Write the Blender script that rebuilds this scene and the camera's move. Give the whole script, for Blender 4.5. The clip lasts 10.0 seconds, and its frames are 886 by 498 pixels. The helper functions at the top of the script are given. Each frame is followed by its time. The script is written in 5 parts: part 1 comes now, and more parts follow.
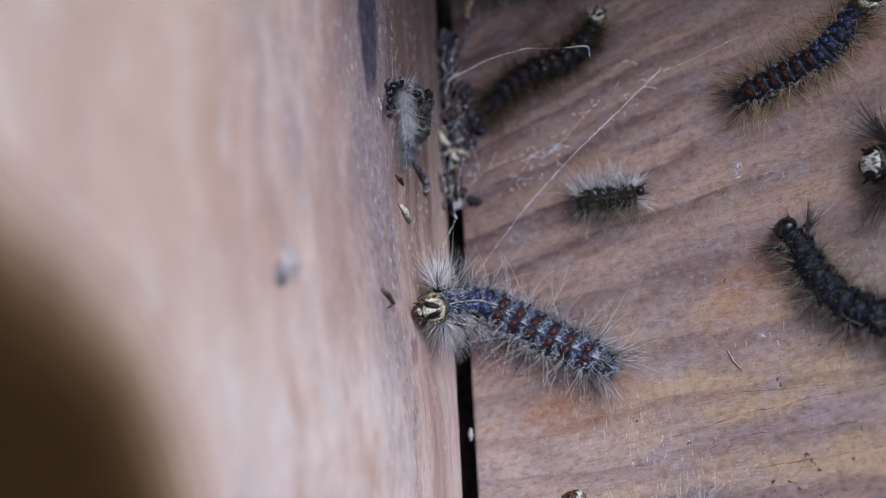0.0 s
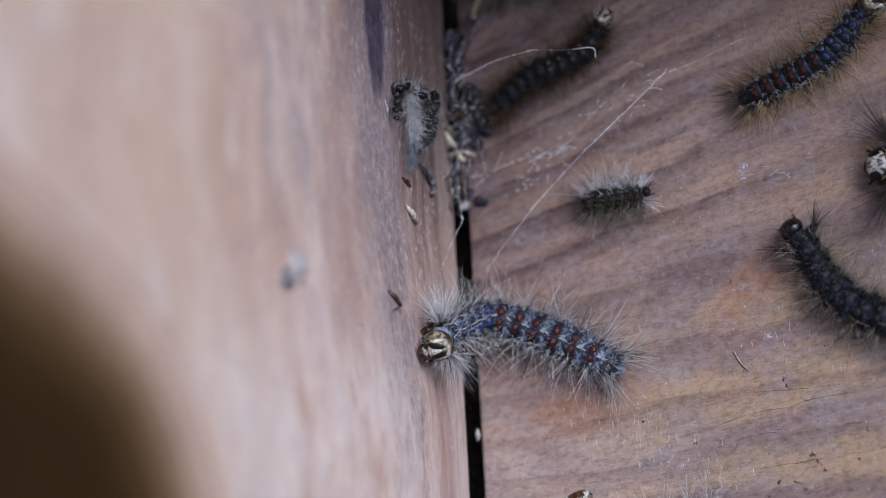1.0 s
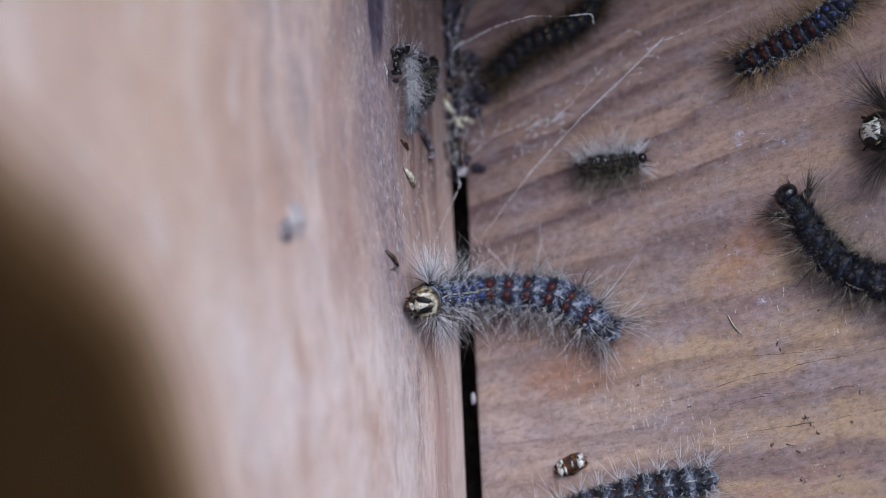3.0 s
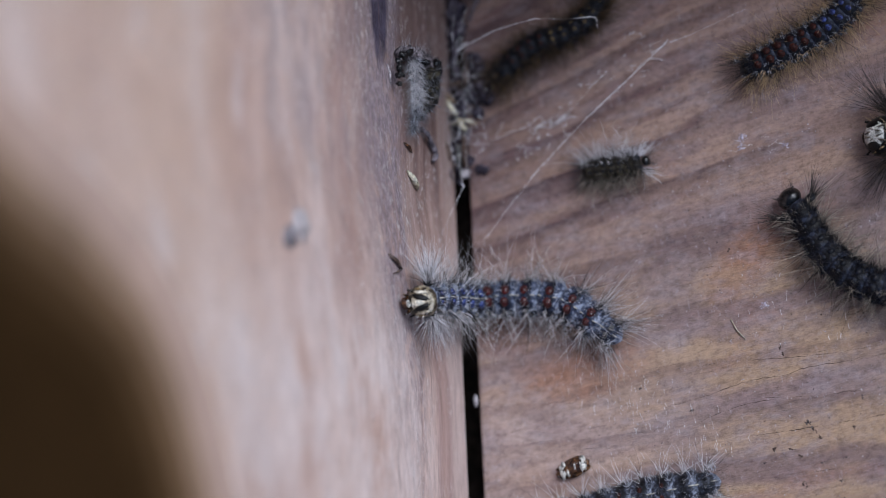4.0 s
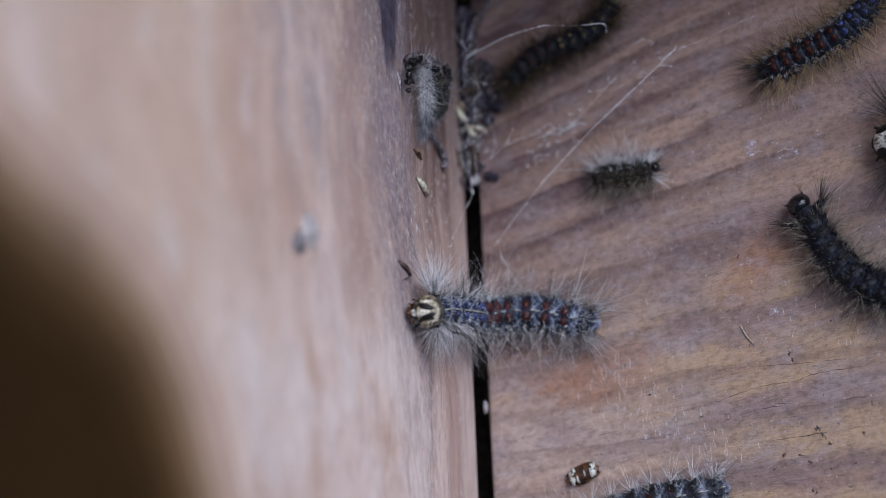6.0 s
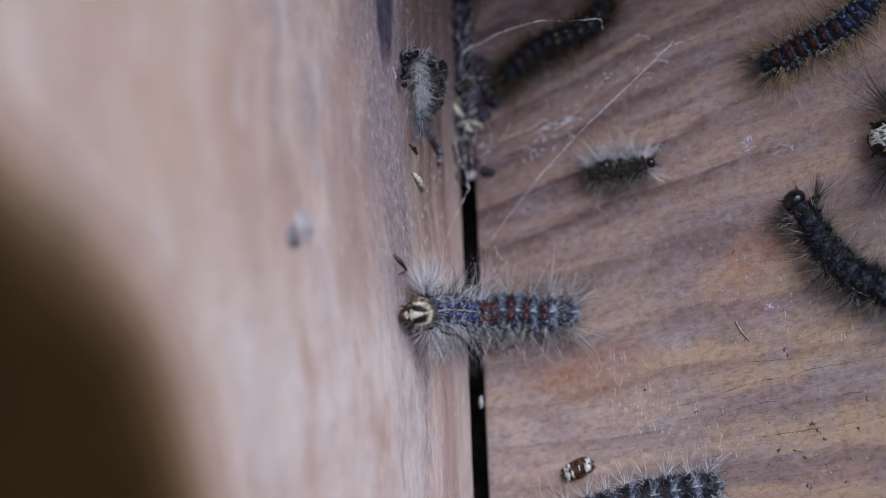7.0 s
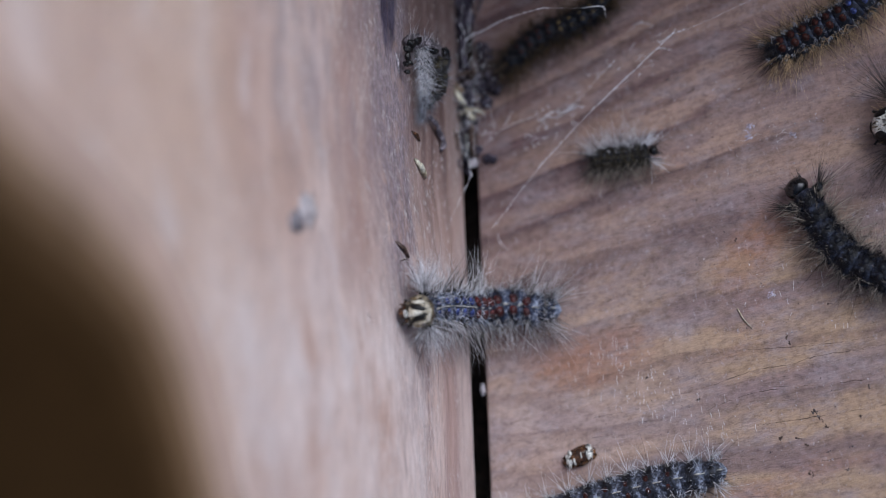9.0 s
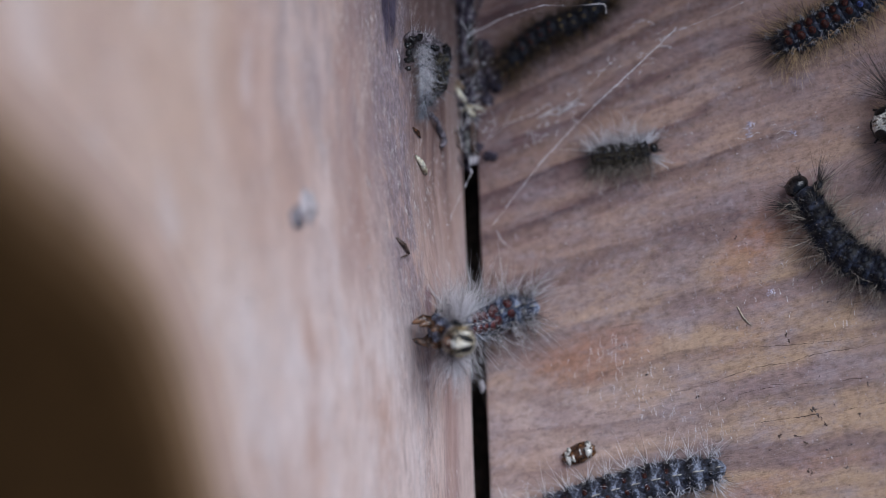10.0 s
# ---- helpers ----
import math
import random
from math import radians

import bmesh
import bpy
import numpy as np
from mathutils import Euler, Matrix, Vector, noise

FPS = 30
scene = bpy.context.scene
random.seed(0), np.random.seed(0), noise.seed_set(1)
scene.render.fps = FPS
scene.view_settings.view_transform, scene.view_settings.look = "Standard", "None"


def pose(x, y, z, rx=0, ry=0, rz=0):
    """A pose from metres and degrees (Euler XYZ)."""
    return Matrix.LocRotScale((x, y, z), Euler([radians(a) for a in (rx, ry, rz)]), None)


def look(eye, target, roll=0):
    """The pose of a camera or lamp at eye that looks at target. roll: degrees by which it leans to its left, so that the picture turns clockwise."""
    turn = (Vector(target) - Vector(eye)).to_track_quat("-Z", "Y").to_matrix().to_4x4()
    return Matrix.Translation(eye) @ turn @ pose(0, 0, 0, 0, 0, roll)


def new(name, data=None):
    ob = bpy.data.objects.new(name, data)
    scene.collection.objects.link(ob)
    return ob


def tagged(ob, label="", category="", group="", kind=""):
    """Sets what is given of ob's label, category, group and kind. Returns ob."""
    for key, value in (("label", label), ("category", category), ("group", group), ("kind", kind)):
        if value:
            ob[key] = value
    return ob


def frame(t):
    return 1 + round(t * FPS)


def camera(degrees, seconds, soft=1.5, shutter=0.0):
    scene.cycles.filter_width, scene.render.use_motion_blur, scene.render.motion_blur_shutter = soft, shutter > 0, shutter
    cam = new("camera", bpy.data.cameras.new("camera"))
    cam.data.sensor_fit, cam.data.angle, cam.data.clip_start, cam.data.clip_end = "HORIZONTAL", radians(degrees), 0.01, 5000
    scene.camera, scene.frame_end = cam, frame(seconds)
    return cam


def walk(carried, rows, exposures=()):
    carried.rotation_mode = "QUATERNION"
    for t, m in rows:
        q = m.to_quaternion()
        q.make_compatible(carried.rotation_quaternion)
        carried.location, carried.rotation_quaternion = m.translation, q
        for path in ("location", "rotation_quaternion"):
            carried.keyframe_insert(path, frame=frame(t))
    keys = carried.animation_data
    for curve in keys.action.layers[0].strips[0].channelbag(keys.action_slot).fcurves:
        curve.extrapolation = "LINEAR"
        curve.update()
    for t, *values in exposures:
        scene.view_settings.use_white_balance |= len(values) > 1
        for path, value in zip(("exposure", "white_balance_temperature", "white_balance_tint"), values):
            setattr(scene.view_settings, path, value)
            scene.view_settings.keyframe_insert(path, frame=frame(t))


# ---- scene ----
MM = 0.001

# Camera: a macro lens, hand-held, looking down at a board and along the wall beside it
cam = camera(25.0, 10.0, soft=0.85)
cam.data.dof.use_dof = True
cam.data.dof.focus_distance = 0.3750
cam.data.dof.aperture_fstop = 6.0
PATH = [
    (0, (0.13277, -0.05930, 0.36702), (-0.00464, 0.01795, -0.00061), -65.73),
    (0.5, (0.13267, -0.05553, 0.36712), (-0.00492, 0.01869, -0.00107), -66.75),
    (1, (0.13351, -0.05731, 0.36848), (-0.00545, 0.01795, 0.00102), -66.68),
    (1.5, (0.13173, -0.05895, 0.36918), (-0.00518, 0.01662, 0.00102), -66.00),
    (2, (0.13516, -0.06848, 0.36863), (-0.00404, 0.01086, 0.00212), -65.06),
    (3.5, (0.13293, -0.06628, 0.37027), (-0.00501, 0.01045, 0.00273), -65.52),
    (4, (0.13294, -0.06394, 0.37050), (-0.00521, 0.01100, 0.00267), -65.97),
    (4.5, (0.13423, -0.06494, 0.36950), (-0.00622, 0.01168, 0.00289), -65.91),
    (5, (0.13389, -0.06121, 0.37116), (-0.00552, 0.01348, 0.00376), -66.46),
    (5.5, (0.13382, -0.06435, 0.37081), (-0.00630, 0.01298, 0.00423), -65.71),
    (7, (0.13559, -0.06519, 0.37028), (-0.00591, 0.01114, 0.00402), -66.00),
    (7.5, (0.13464, -0.06364, 0.37084), (-0.00583, 0.01170, 0.00397), -66.18),
    (8, (0.13465, -0.06726, 0.37020), (-0.00646, 0.00992, 0.00396), -65.60),
    (8.5, (0.13535, -0.06710, 0.36934), (-0.00638, 0.00984, 0.00329), -65.68),
    (9, (0.13409, -0.06724, 0.37015), (-0.00663, 0.00877, 0.00352), -65.83),
    (9.5, (0.13521, -0.06504, 0.37074), (-0.00621, 0.00850, 0.00387), -66.48),
    (10, (0.13416, -0.06744, 0.37063), (-0.00656, 0.00802, 0.00388), -65.76),
]
walk(cam, [(t, look(eye, target, roll)) for t, eye, target, roll in PATH],
     [(0, 0.12, 5650, 11), (0.5, 0.05, 5650, 11), (1.1, 0.03, 5650, 11), (2, 0.17, 5640, 11), (3.5, -0.03, 5600, 11), (5.5, -0.12, 5570, 11), (10, -0.11, 5570, 11)])

# World and sun: soft daylight under a veiled sky, from the upper side of the board
SUN_FROM = Vector((0.60, 0.30, 0.74)).normalized()
world = bpy.data.worlds.new("sky")
scene.world = world
world.use_nodes = True
_n = world.node_tree.nodes
_sky = _n.new("ShaderNodeTexSky")
_sky.sky_type = "NISHITA"
_sky.sun_disc = False
_sky.sun_elevation = math.asin(SUN_FROM.z)
_sky.sun_rotation = math.atan2(SUN_FROM.x, SUN_FROM.y)
_sky.dust_density = 3.0
world.node_tree.links.new(_sky.outputs[0], _n["Background"].inputs[0])
_n["Background"].inputs[1].default_value = 0.085
sun = new("sun", bpy.data.lights.new("sun", "SUN"))
sun.data.energy = 2.9
sun.data.angle = radians(32)
sun.data.color = (1.0, 0.97, 0.94)
sun.matrix_world = look(SUN_FROM * 2.0, (0, 0, 0))


# ---- materials ----
class Nodes:
    """A short hand for building a node material."""

    def __init__(self, name):
        self.mat = bpy.data.materials.new(name)
        self.mat.use_nodes = True
        self.t = self.mat.node_tree
        self.out = self.t.nodes["Principled BSDF"]

    def add(self, kind, **props):
        n = self.t.nodes.new(kind)
        for k, v in props.items():
            if k == "operation":
                n.operation = v
            elif k == "blend":
                n.data_type, n.blend_type = "RGBA", v
            elif k == "dims":
                n.noise_dimensions = v
        return n

    def link(self, a, b):
        self.t.links.new(a, b)

    def coords(self, scale, turn=0.0, shift=(0, 0, 0)):
        c = self.add("ShaderNodeTexCoord")
        m = self.add("ShaderNodeMapping")
        m.inputs["Scale"].default_value = scale
        m.inputs["Rotation"].default_value = (0, 0, turn)
        m.inputs["Location"].default_value = shift
        self.link(c.outputs["Object"], m.inputs["Vector"])
        return m.outputs[0]

    def stretched(self, vec, scale):
        m = self.add("ShaderNodeMapping")
        m.inputs["Scale"].default_value = scale
        self.link(vec, m.inputs["Vector"])
        return m.outputs[0]

    def noise(self, vec, scale, detail=4.0, rough=0.55, distort=0.0):
        n = self.add("ShaderNodeTexNoise")
        self.link(vec, n.inputs["Vector"])
        for k, v in (("Scale", scale), ("Detail", detail), ("Roughness", rough), ("Distortion", distort)):
            n.inputs[k].default_value = v
        return n.outputs["Fac"]

    def math(self, op, a, b=None, clamp=False):
        n = self.add("ShaderNodeMath", operation=op)
        n.use_clamp = clamp
        for i, v in enumerate((a, b)):
            if v is None:
                continue
            if isinstance(v, (int, float)):
                n.inputs[i].default_value = v
            else:
                self.link(v, n.inputs[i])
        return n.outputs[0]

    def ramp(self, fac, stops):
        n = self.add("ShaderNodeValToRGB")
        e = n.color_ramp.elements
        while len(e) < len(stops):
            e.new(0.5)
        for el, (p, c) in zip(e, stops):
            el.position = p
            el.color = (*c, 1) if len(c) == 3 else c
        self.link(fac, n.inputs[0])
        return n.outputs[0]

    def level(self, fac, lo, hi):
        n = self.add("ShaderNodeMapRange")
        n.inputs[1].default_value, n.inputs[2].default_value = lo, hi
        self.link(fac, n.inputs[0])
        return n.outputs[0]

    def mix(self, fac, a, b, blend="MIX"):
        n = self.add("ShaderNodeMix", blend=blend)
        for i, v in ((0, fac), (6, a), (7, b)):
            if isinstance(v, (int, float)):
                n.inputs[i].default_value = v
            elif isinstance(v, tuple):
                n.inputs[i].default_value = (*v, 1)
            else:
                self.link(v, n.inputs[i])
        return n.outputs[2]

    def bump(self, height, strength, distance):
        n = self.add("ShaderNodeBump")
        n.inputs["Strength"].default_value, n.inputs["Distance"].default_value = strength, distance
        self.link(height, n.inputs["Height"])
        self.link(n.outputs[0], self.out.inputs["Normal"])

    def done(self, colour, rough=0.6, spec=0.3):
        if isinstance(colour, tuple):
            self.out.inputs["Base Color"].default_value = (*colour, 1)
        else:
            self.link(colour, self.out.inputs["Base Color"])
        if isinstance(rough, (int, float)):
            self.out.inputs["Roughness"].default_value = rough
        else:
            self.link(rough, self.out.inputs["Roughness"])
        self.out.inputs["Specular IOR Level"].default_value = spec
        return self.mat


def board_wood():
    """Weathered pine: bent growth rings, grey bloom, reddish latewood, dirt, painted light and shade beside the gap.
    Millimetres.
    """
    k = Nodes("weathered_pine")
    p = k.coords((1000, 1000, 1000), radians(-10))
    sep = k.add("ShaderNodeSeparateXYZ")
    k.link(p, sep.inputs[0])
    u, v = sep.outputs[0], sep.outputs[1]
    # rings: lines along u that fan out and wander
    bend = k.noise(k.stretched(p, (0.6, 1, 1)), 0.020, 2.0, 0.5)
    wob = k.math("MULTIPLY", k.math("SUBTRACT", bend, 0.5), 24.0)
    fan = k.math("MULTIPLY", k.math("MULTIPLY", v, k.math("SUBTRACT", u, 35.0)), -0.0042)
    ring = k.math("ADD", k.math("ADD", v, fan), wob)
    fuzz = k.math("MULTIPLY", k.math("SUBTRACT", k.noise(k.stretched(p, (0.09, 1.0, 1.0)), 0.40, 5.0, 0.60), 0.5), 4.0)
    ring = k.math("ADD", ring, fuzz)
    fine = k.math("SINE", k.math("MULTIPLY", ring, 1.35))
    saw = k.math("FRACT", k.math("MULTIPLY", ring, 0.098))
    band = k.math("MULTIPLY", k.level(saw, 0.46, 0.90), k.level(saw, 1.0, 0.93))
    late = k.math("MULTIPLY", band, k.level(k.noise(k.stretched(p, (0.3, 1, 1)), 0.055, 3.0), 0.26, 0.54))
    thin = k.math("MULTIPLY", k.level(fine, 0.25, 1.0), k.level(k.noise(k.stretched(p, (0.25, 1, 1)), 0.10, 3.0), 0.38, 0.58))
    base = k.ramp(k.noise(k.stretched(p, (0.4, 1, 1)), 0.045, 4.0, 0.62),
                  [(0.28, (0.228, 0.174, 0.21)), (0.40, (0.32, 0.22, 0.188)), (0.58, (0.39, 0.262, 0.19)), (0.72, (0.28, 0.212, 0.238))])
    # tan, less weathered wood at the near end, with lilac-grey patches
    tan = k.math("MULTIPLY", k.level(v, 14.0, -14.0), k.level(u, 8.0, 40.0))
    base = k.mix(k.math("MULTIPLY", tan, 0.9), base, (0.41, 0.285, 0.18))
    # a lighter tan towards the far right
    far_tan = k.math("MULTIPLY", k.level(u, 22.0, 56.0), k.level(v, 2.0, 24.0))
    base = k.mix(k.math("MULTIPLY", far_tan, 0.75), base, (0.43, 0.295, 0.232))
    patch = k.level(k.noise(k.stretched(p, (0.45, 1, 1)), 0.075, 5.0, 0.6), 0.48, 0.60)
    base = k.mix(k.math("MULTIPLY", k.math("MULTIPLY", patch, k.level(v, 30.0, 6.0)), 0.65), base, (0.215, 0.162, 0.175))
    # lilac-brown bands that run with the rings
    swath = k.level(k.math("SINE", k.math("ADD", k.math("MULTIPLY", ring, 0.42), 1.1)), 0.25, 0.8)
    swath = k.math("MULTIPLY", swath, k.level(k.noise(k.stretched(p, (0.4, 1, 1)), 0.06, 4.0, 0.6), 0.40, 0.54))
    base = k.mix(k.math("MULTIPLY", swath, 0.72), base, (0.235, 0.165, 0.168))
    # brighter light beside the gap at the near end, painted as a pale patch
    lightened = k.math("MULTIPLY", k.level(u, 48.0, -8.0), k.level(v, 0.0, -26.0))
    lightened = k.math("MULTIPLY", lightened, k.level(k.noise(p, 0.07, 4.0, 0.6), 0.25, 0.6))
    col = k.mix(k.math("MULTIPLY", lightened, 0.8), base, (0.60, 0.47, 0.41))
    # shade of the wall painted dark over the far end, by the gap
    far_shade = k.math("MULTIPLY", k.level(u, 40.0, 4.0), k.level(v, 4.0, 30.0))
    far_shade = k.math("MULTIPLY", far_shade, k.level(k.noise(k.stretched(p, (0.35, 1, 1)), 0.06, 4.0, 0.6), 0.2, 0.6))
    col = k.mix(k.math("MULTIPLY", far_shade, 0.88), col, (0.135, 0.08, 0.08))
    col = k.mix(k.math("MULTIPLY", late, k.math("ADD", 0.34, k.math("MULTIPLY", k.math("MULTIPLY", k.level(v, -12.0, 12.0), k.level(u, 76.0, 34.0)), 0.66))), col, (0.085, 0.045, 0.048))
    col = k.mix(k.math("MULTIPLY", thin, k.math("ADD", 0.25, k.math("MULTIPLY", k.math("MULTIPLY", k.level(v, -8.0, 25.0), k.level(u, 76.0, 34.0)), 0.7))), col, (0.16, 0.092, 0.088))
    # orange blush
    blush = k.level(k.noise(k.stretched(p, (0.5, 1, 1)), 0.05, 3.0, 0.6), 0.57, 0.72)
    du, dv = k.math("MULTIPLY", k.math("SUBTRACT", u, 18.0), 0.07), k.math("MULTIPLY", k.math("ADD", v, 19.0), 0.17)
    spot = k.math("ADD", k.math("MULTIPLY", du, du), k.math("MULTIPLY", dv, dv))
    spot = k.math("ADD", spot, k.math("MULTIPLY", k.noise(p, 0.25, 4.0, 0.6), 1.6))
    blush = k.math("MAXIMUM", blush, k.level(spot, 2.1, 0.6))
    col = k.mix(k.math("MULTIPLY", blush, 0.75), col, (0.315, 0.145, 0.08))
    # grey-lilac bloom in blotches
    grey = k.level(k.noise(k.stretched(p, (0.5, 1, 1)), 0.20, 7.0, 0.72), 0.48, 0.68)
    col = k.mix(k.math("MULTIPLY", grey, 0.6), col, (0.34, 0.295, 0.315))
    # grain at two sizes
    fib = k.noise(k.stretched(p, (0.16, 1.0, 1.0)), 1.7, 5.0, 0.75)
    col = k.mix(1.0, col, k.ramp(fib, [(0.30, (0.90, 0.89, 0.89)), (0.5, (1.0, 1.0, 1.0)), (0.68, (1.05, 1.05, 1.05))]), "MULTIPLY")
    blotch = k.noise(k.stretched(p, (0.7, 1.0, 1.0)), 0.75, 6.0, 0.76)
    col = k.mix(1.0, col, k.ramp(blotch, [(0.32, (0.55, 0.52, 0.51)), (0.5, (1.0, 1.0, 1.0)), (0.68, (1.28, 1.26, 1.26))]), "MULTIPLY")
    dirt = k.level(k.noise(p, 1.1, 5.0, 0.78), 0.64, 0.72)
    col = k.mix(k.math("MULTIPLY", dirt, 0.65), col, (0.075, 0.05, 0.045))
    pale = k.level(k.noise(k.stretched(p, (1.0, 0.45, 1.0)), 0.9, 6.0, 0.8), 0.585, 0.71)
    col = k.mix(k.math("MULTIPLY", pale, 0.65), col, (0.58, 0.54, 0.60))
    # fine pale scratches across the grain
    scr = k.level(k.noise(k.stretched(p, (1.0, 0.12, 1.0)), 1.6, 4.0, 0.7), 0.62, 0.72)
    col = k.mix(k.math("MULTIPLY", scr, 0.35), col, (0.45, 0.40, 0.41))
    col = k.mix(1.0, col, (0.89, 0.885, 0.89), "MULTIPLY")
    k.bump(k.math("ADD", k.math("ADD", fib, blotch), k.math("MULTIPLY", late, 0.5)), 0.7, 0.00045)
    return k.done(col, k.level(blotch, -0.4, 1.5), 0.4)


def wall_wood():
    """Worn planed softwood: wavy grain along y, a lilac-grey weathered band, rubbed pale fibre, brown-red strips at the
    foot, a darkened far end. Millimetres.
    """
    k = Nodes("worn_planed_wood")
    p = k.coords((1000, 1000, 1000))
    sep = k.add("ShaderNodeSeparateXYZ")
    k.link(p, sep.inputs[0])
    y, z = sep.outputs[1], sep.outputs[2]
    # g: the height across the grain, which dips towards the near end
    wave = k.math("MULTIPLY", k.math("SUBTRACT", k.noise(k.stretched(p, (1, 0.5, 0.5)), 0.05, 2.0), 0.5), 7.0)
    g = k.math("ADD", k.math("SUBTRACT", z, k.math("MULTIPLY", k.level(y, -17.0, 18.0), 10.0)), wave)
    com = k.add("ShaderNodeCombineXYZ")
    for i, v in enumerate((sep.outputs[0], y, g)):
        k.link(v, com.inputs[i])
    q = com.outputs[0]
    s1 = k.noise(k.stretched(q, (1, 0.45, 1)), 0.055, 4.0, 0.55, 0.3)
    col = k.ramp(s1, [(0.30, (0.50, 0.335, 0.265)), (0.43, (0.60, 0.425, 0.355)), (0.54, (0.70, 0.535, 0.465)), (0.68, (0.78, 0.655, 0.615))])
    tan = k.math("MULTIPLY", k.level(z, 78.0, 108.0), k.level(k.noise(k.stretched(q, (1, 0.4, 1)), 0.03, 2.0), 0.32, 0.58))
    col = k.mix(k.math("MULTIPLY", tan, 0.75), col, (0.68, 0.50, 0.39))
    # lilac-grey weathering in long soft streaks over the upper part at the far end
    haze = k.math("MULTIPLY", k.level(k.noise(k.stretched(q, (1, 0.36, 1)), 0.15, 5.0, 0.62), 0.43, 0.60), k.math("MULTIPLY", k.level(y, 2.0, 22.0), k.level(z, 102.0, 82.0)))
    col = k.mix(k.math("MULTIPLY", haze, 0.66), col, (0.38, 0.315, 0.325))
    # rosy, less weathered wood round the middle height
    rosy = k.math("MULTIPLY", k.level(k.noise(k.stretched(q, (1, 0.5, 1)), 0.07, 3.0, 0.6), 0.40, 0.58), k.math("MULTIPLY", k.level(z, 84.0, 64.0), k.level(y, -16.0, -4.0)))
    col = k.mix(k.math("MULTIPLY", rosy, 0.5), col, (0.40, 0.27, 0.25))
    # brown-red at the foot, towards the far end, in strips
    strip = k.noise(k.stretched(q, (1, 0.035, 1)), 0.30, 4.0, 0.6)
    foot_brown = k.math("MULTIPLY", k.level(g, 27.0, 20.0), k.level(y, -8.0, 30.0))
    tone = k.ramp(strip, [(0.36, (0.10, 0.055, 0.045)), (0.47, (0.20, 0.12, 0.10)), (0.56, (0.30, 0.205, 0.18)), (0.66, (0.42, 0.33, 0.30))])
    col = k.mix(k.math("MULTIPLY", foot_brown, 0.92), col, tone)
    # light falling off along the low wall, darkened into its colour
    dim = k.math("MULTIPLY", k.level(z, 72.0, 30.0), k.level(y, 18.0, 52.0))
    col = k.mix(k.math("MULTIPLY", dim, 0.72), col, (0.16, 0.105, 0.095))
    foot = k.math("MULTIPLY", k.level(g, 14.0, 9.0), k.level(y, 10.0, -12.0))
    col = k.mix(k.math("MULTIPLY", foot, 0.7), col, (0.58, 0.47, 0.44))
    ruddy = k.math("MULTIPLY", k.math("MULTIPLY", k.level(g, 20.0, 16.0), k.level(g, 8.0, 12.0)), k.level(y, 6.0, -10.0))
    col = k.mix(k.math("MULTIPLY", ruddy, k.level(strip, 0.30, 0.62)), col, (0.36, 0.235, 0.215))
    # the lilac-grey band, torn and mottled
    s4 = k.noise(k.stretched(q, (1, 0.55, 0.9)), 0.40, 8.0, 0.78)
    edge = k.math("MULTIPLY", k.math("SUBTRACT", s4, 0.5), 14.0)
    gb = k.math("ADD", g, edge)
    band = k.math("MULTIPLY", k.math("MULTIPLY", k.level(gb, 18.0, 24.0), k.level(gb, 46.0, 33.0)), k.level(y, -60.0, -8.0))
    torn = k.noise(k.stretched(q, (1, 0.6, 0.9)), 1.1, 6.0, 0.8)
    col = k.mix(k.math("MULTIPLY", k.math("MULTIPLY", band, k.level(s4, 0.34, 0.52)), 0.78), col, k.ramp(torn, [(0.36, (0.14, 0.115, 0.14)), (0.50, (0.25, 0.21, 0.245)), (0.64, (0.46, 0.40, 0.435))]))
    # violet-black smear
    dy = k.math("MULTIPLY", k.math("SUBTRACT", y, 56.0), 0.070)
    dz = k.math("MULTIPLY", k.math("SUBTRACT", z, 38.6), 0.25)
    far = k.math("ADD", k.math("MULTIPLY", dy, dy), k.math("MULTIPLY", dz, dz))
    far = k.math("ADD", far, k.math("MULTIPLY", k.math("SUBTRACT", k.noise(k.stretched(p, (1, 0.35, 1)), 0.6, 5.0, 0.65), 0.5), 1.9))
    smear = k.level(far, 1.7, 0.7)
    col = k.mix(k.math("MULTIPLY", smear, 0.96), col, k.ramp(s4, [(0.40, (0.028, 0.022, 0.045)), (0.60, (0.10, 0.085, 0.13))]))
    # small violet bruise lower down the band
    by = k.math("MULTIPLY", k.math("ADD", y, 5.6), 0.36)
    bz = k.math("MULTIPLY", k.math("SUBTRACT", z, 23.2), 0.55)
    bru = k.math("ADD", k.math("ADD", k.math("MULTIPLY", by, by), k.math("MULTIPLY", bz, bz)), k.math("MULTIPLY", k.math("SUBTRACT", s4, 0.5), 3.0))
    col = k.mix(k.math("MULTIPLY", k.level(bru, 1.4, 0.5), 0.75), col, (0.18, 0.085, 0.12))
    # rubbed pale towards the near end
    rub = k.math("MULTIPLY", k.level(y, 0.0, -20.0), k.level(k.noise(k.stretched(q, (1, 0.35, 1)), 0.11, 6.0, 0.68), 0.38, 0.60))
    rub = k.math("MULTIPLY", rub, k.level(g, 14.0, 24.0))
    col = k.mix(k.math("MULTIPLY", rub, 0.72), col, (0.82, 0.72, 0.695))
    drip = k.math("MULTIPLY", k.level(k.noise(k.stretched(q, (1, 0.42, 1)), 0.13, 4.0, 0.6, 0.2), 0.585, 0.66), k.level(y, 46.0, 24.0))
    col = k.mix(k.math("MULTIPLY", k.math("MULTIPLY", drip, k.level(g, 30.0, 50.0)), 0.5), col, (0.80, 0.71, 0.69))
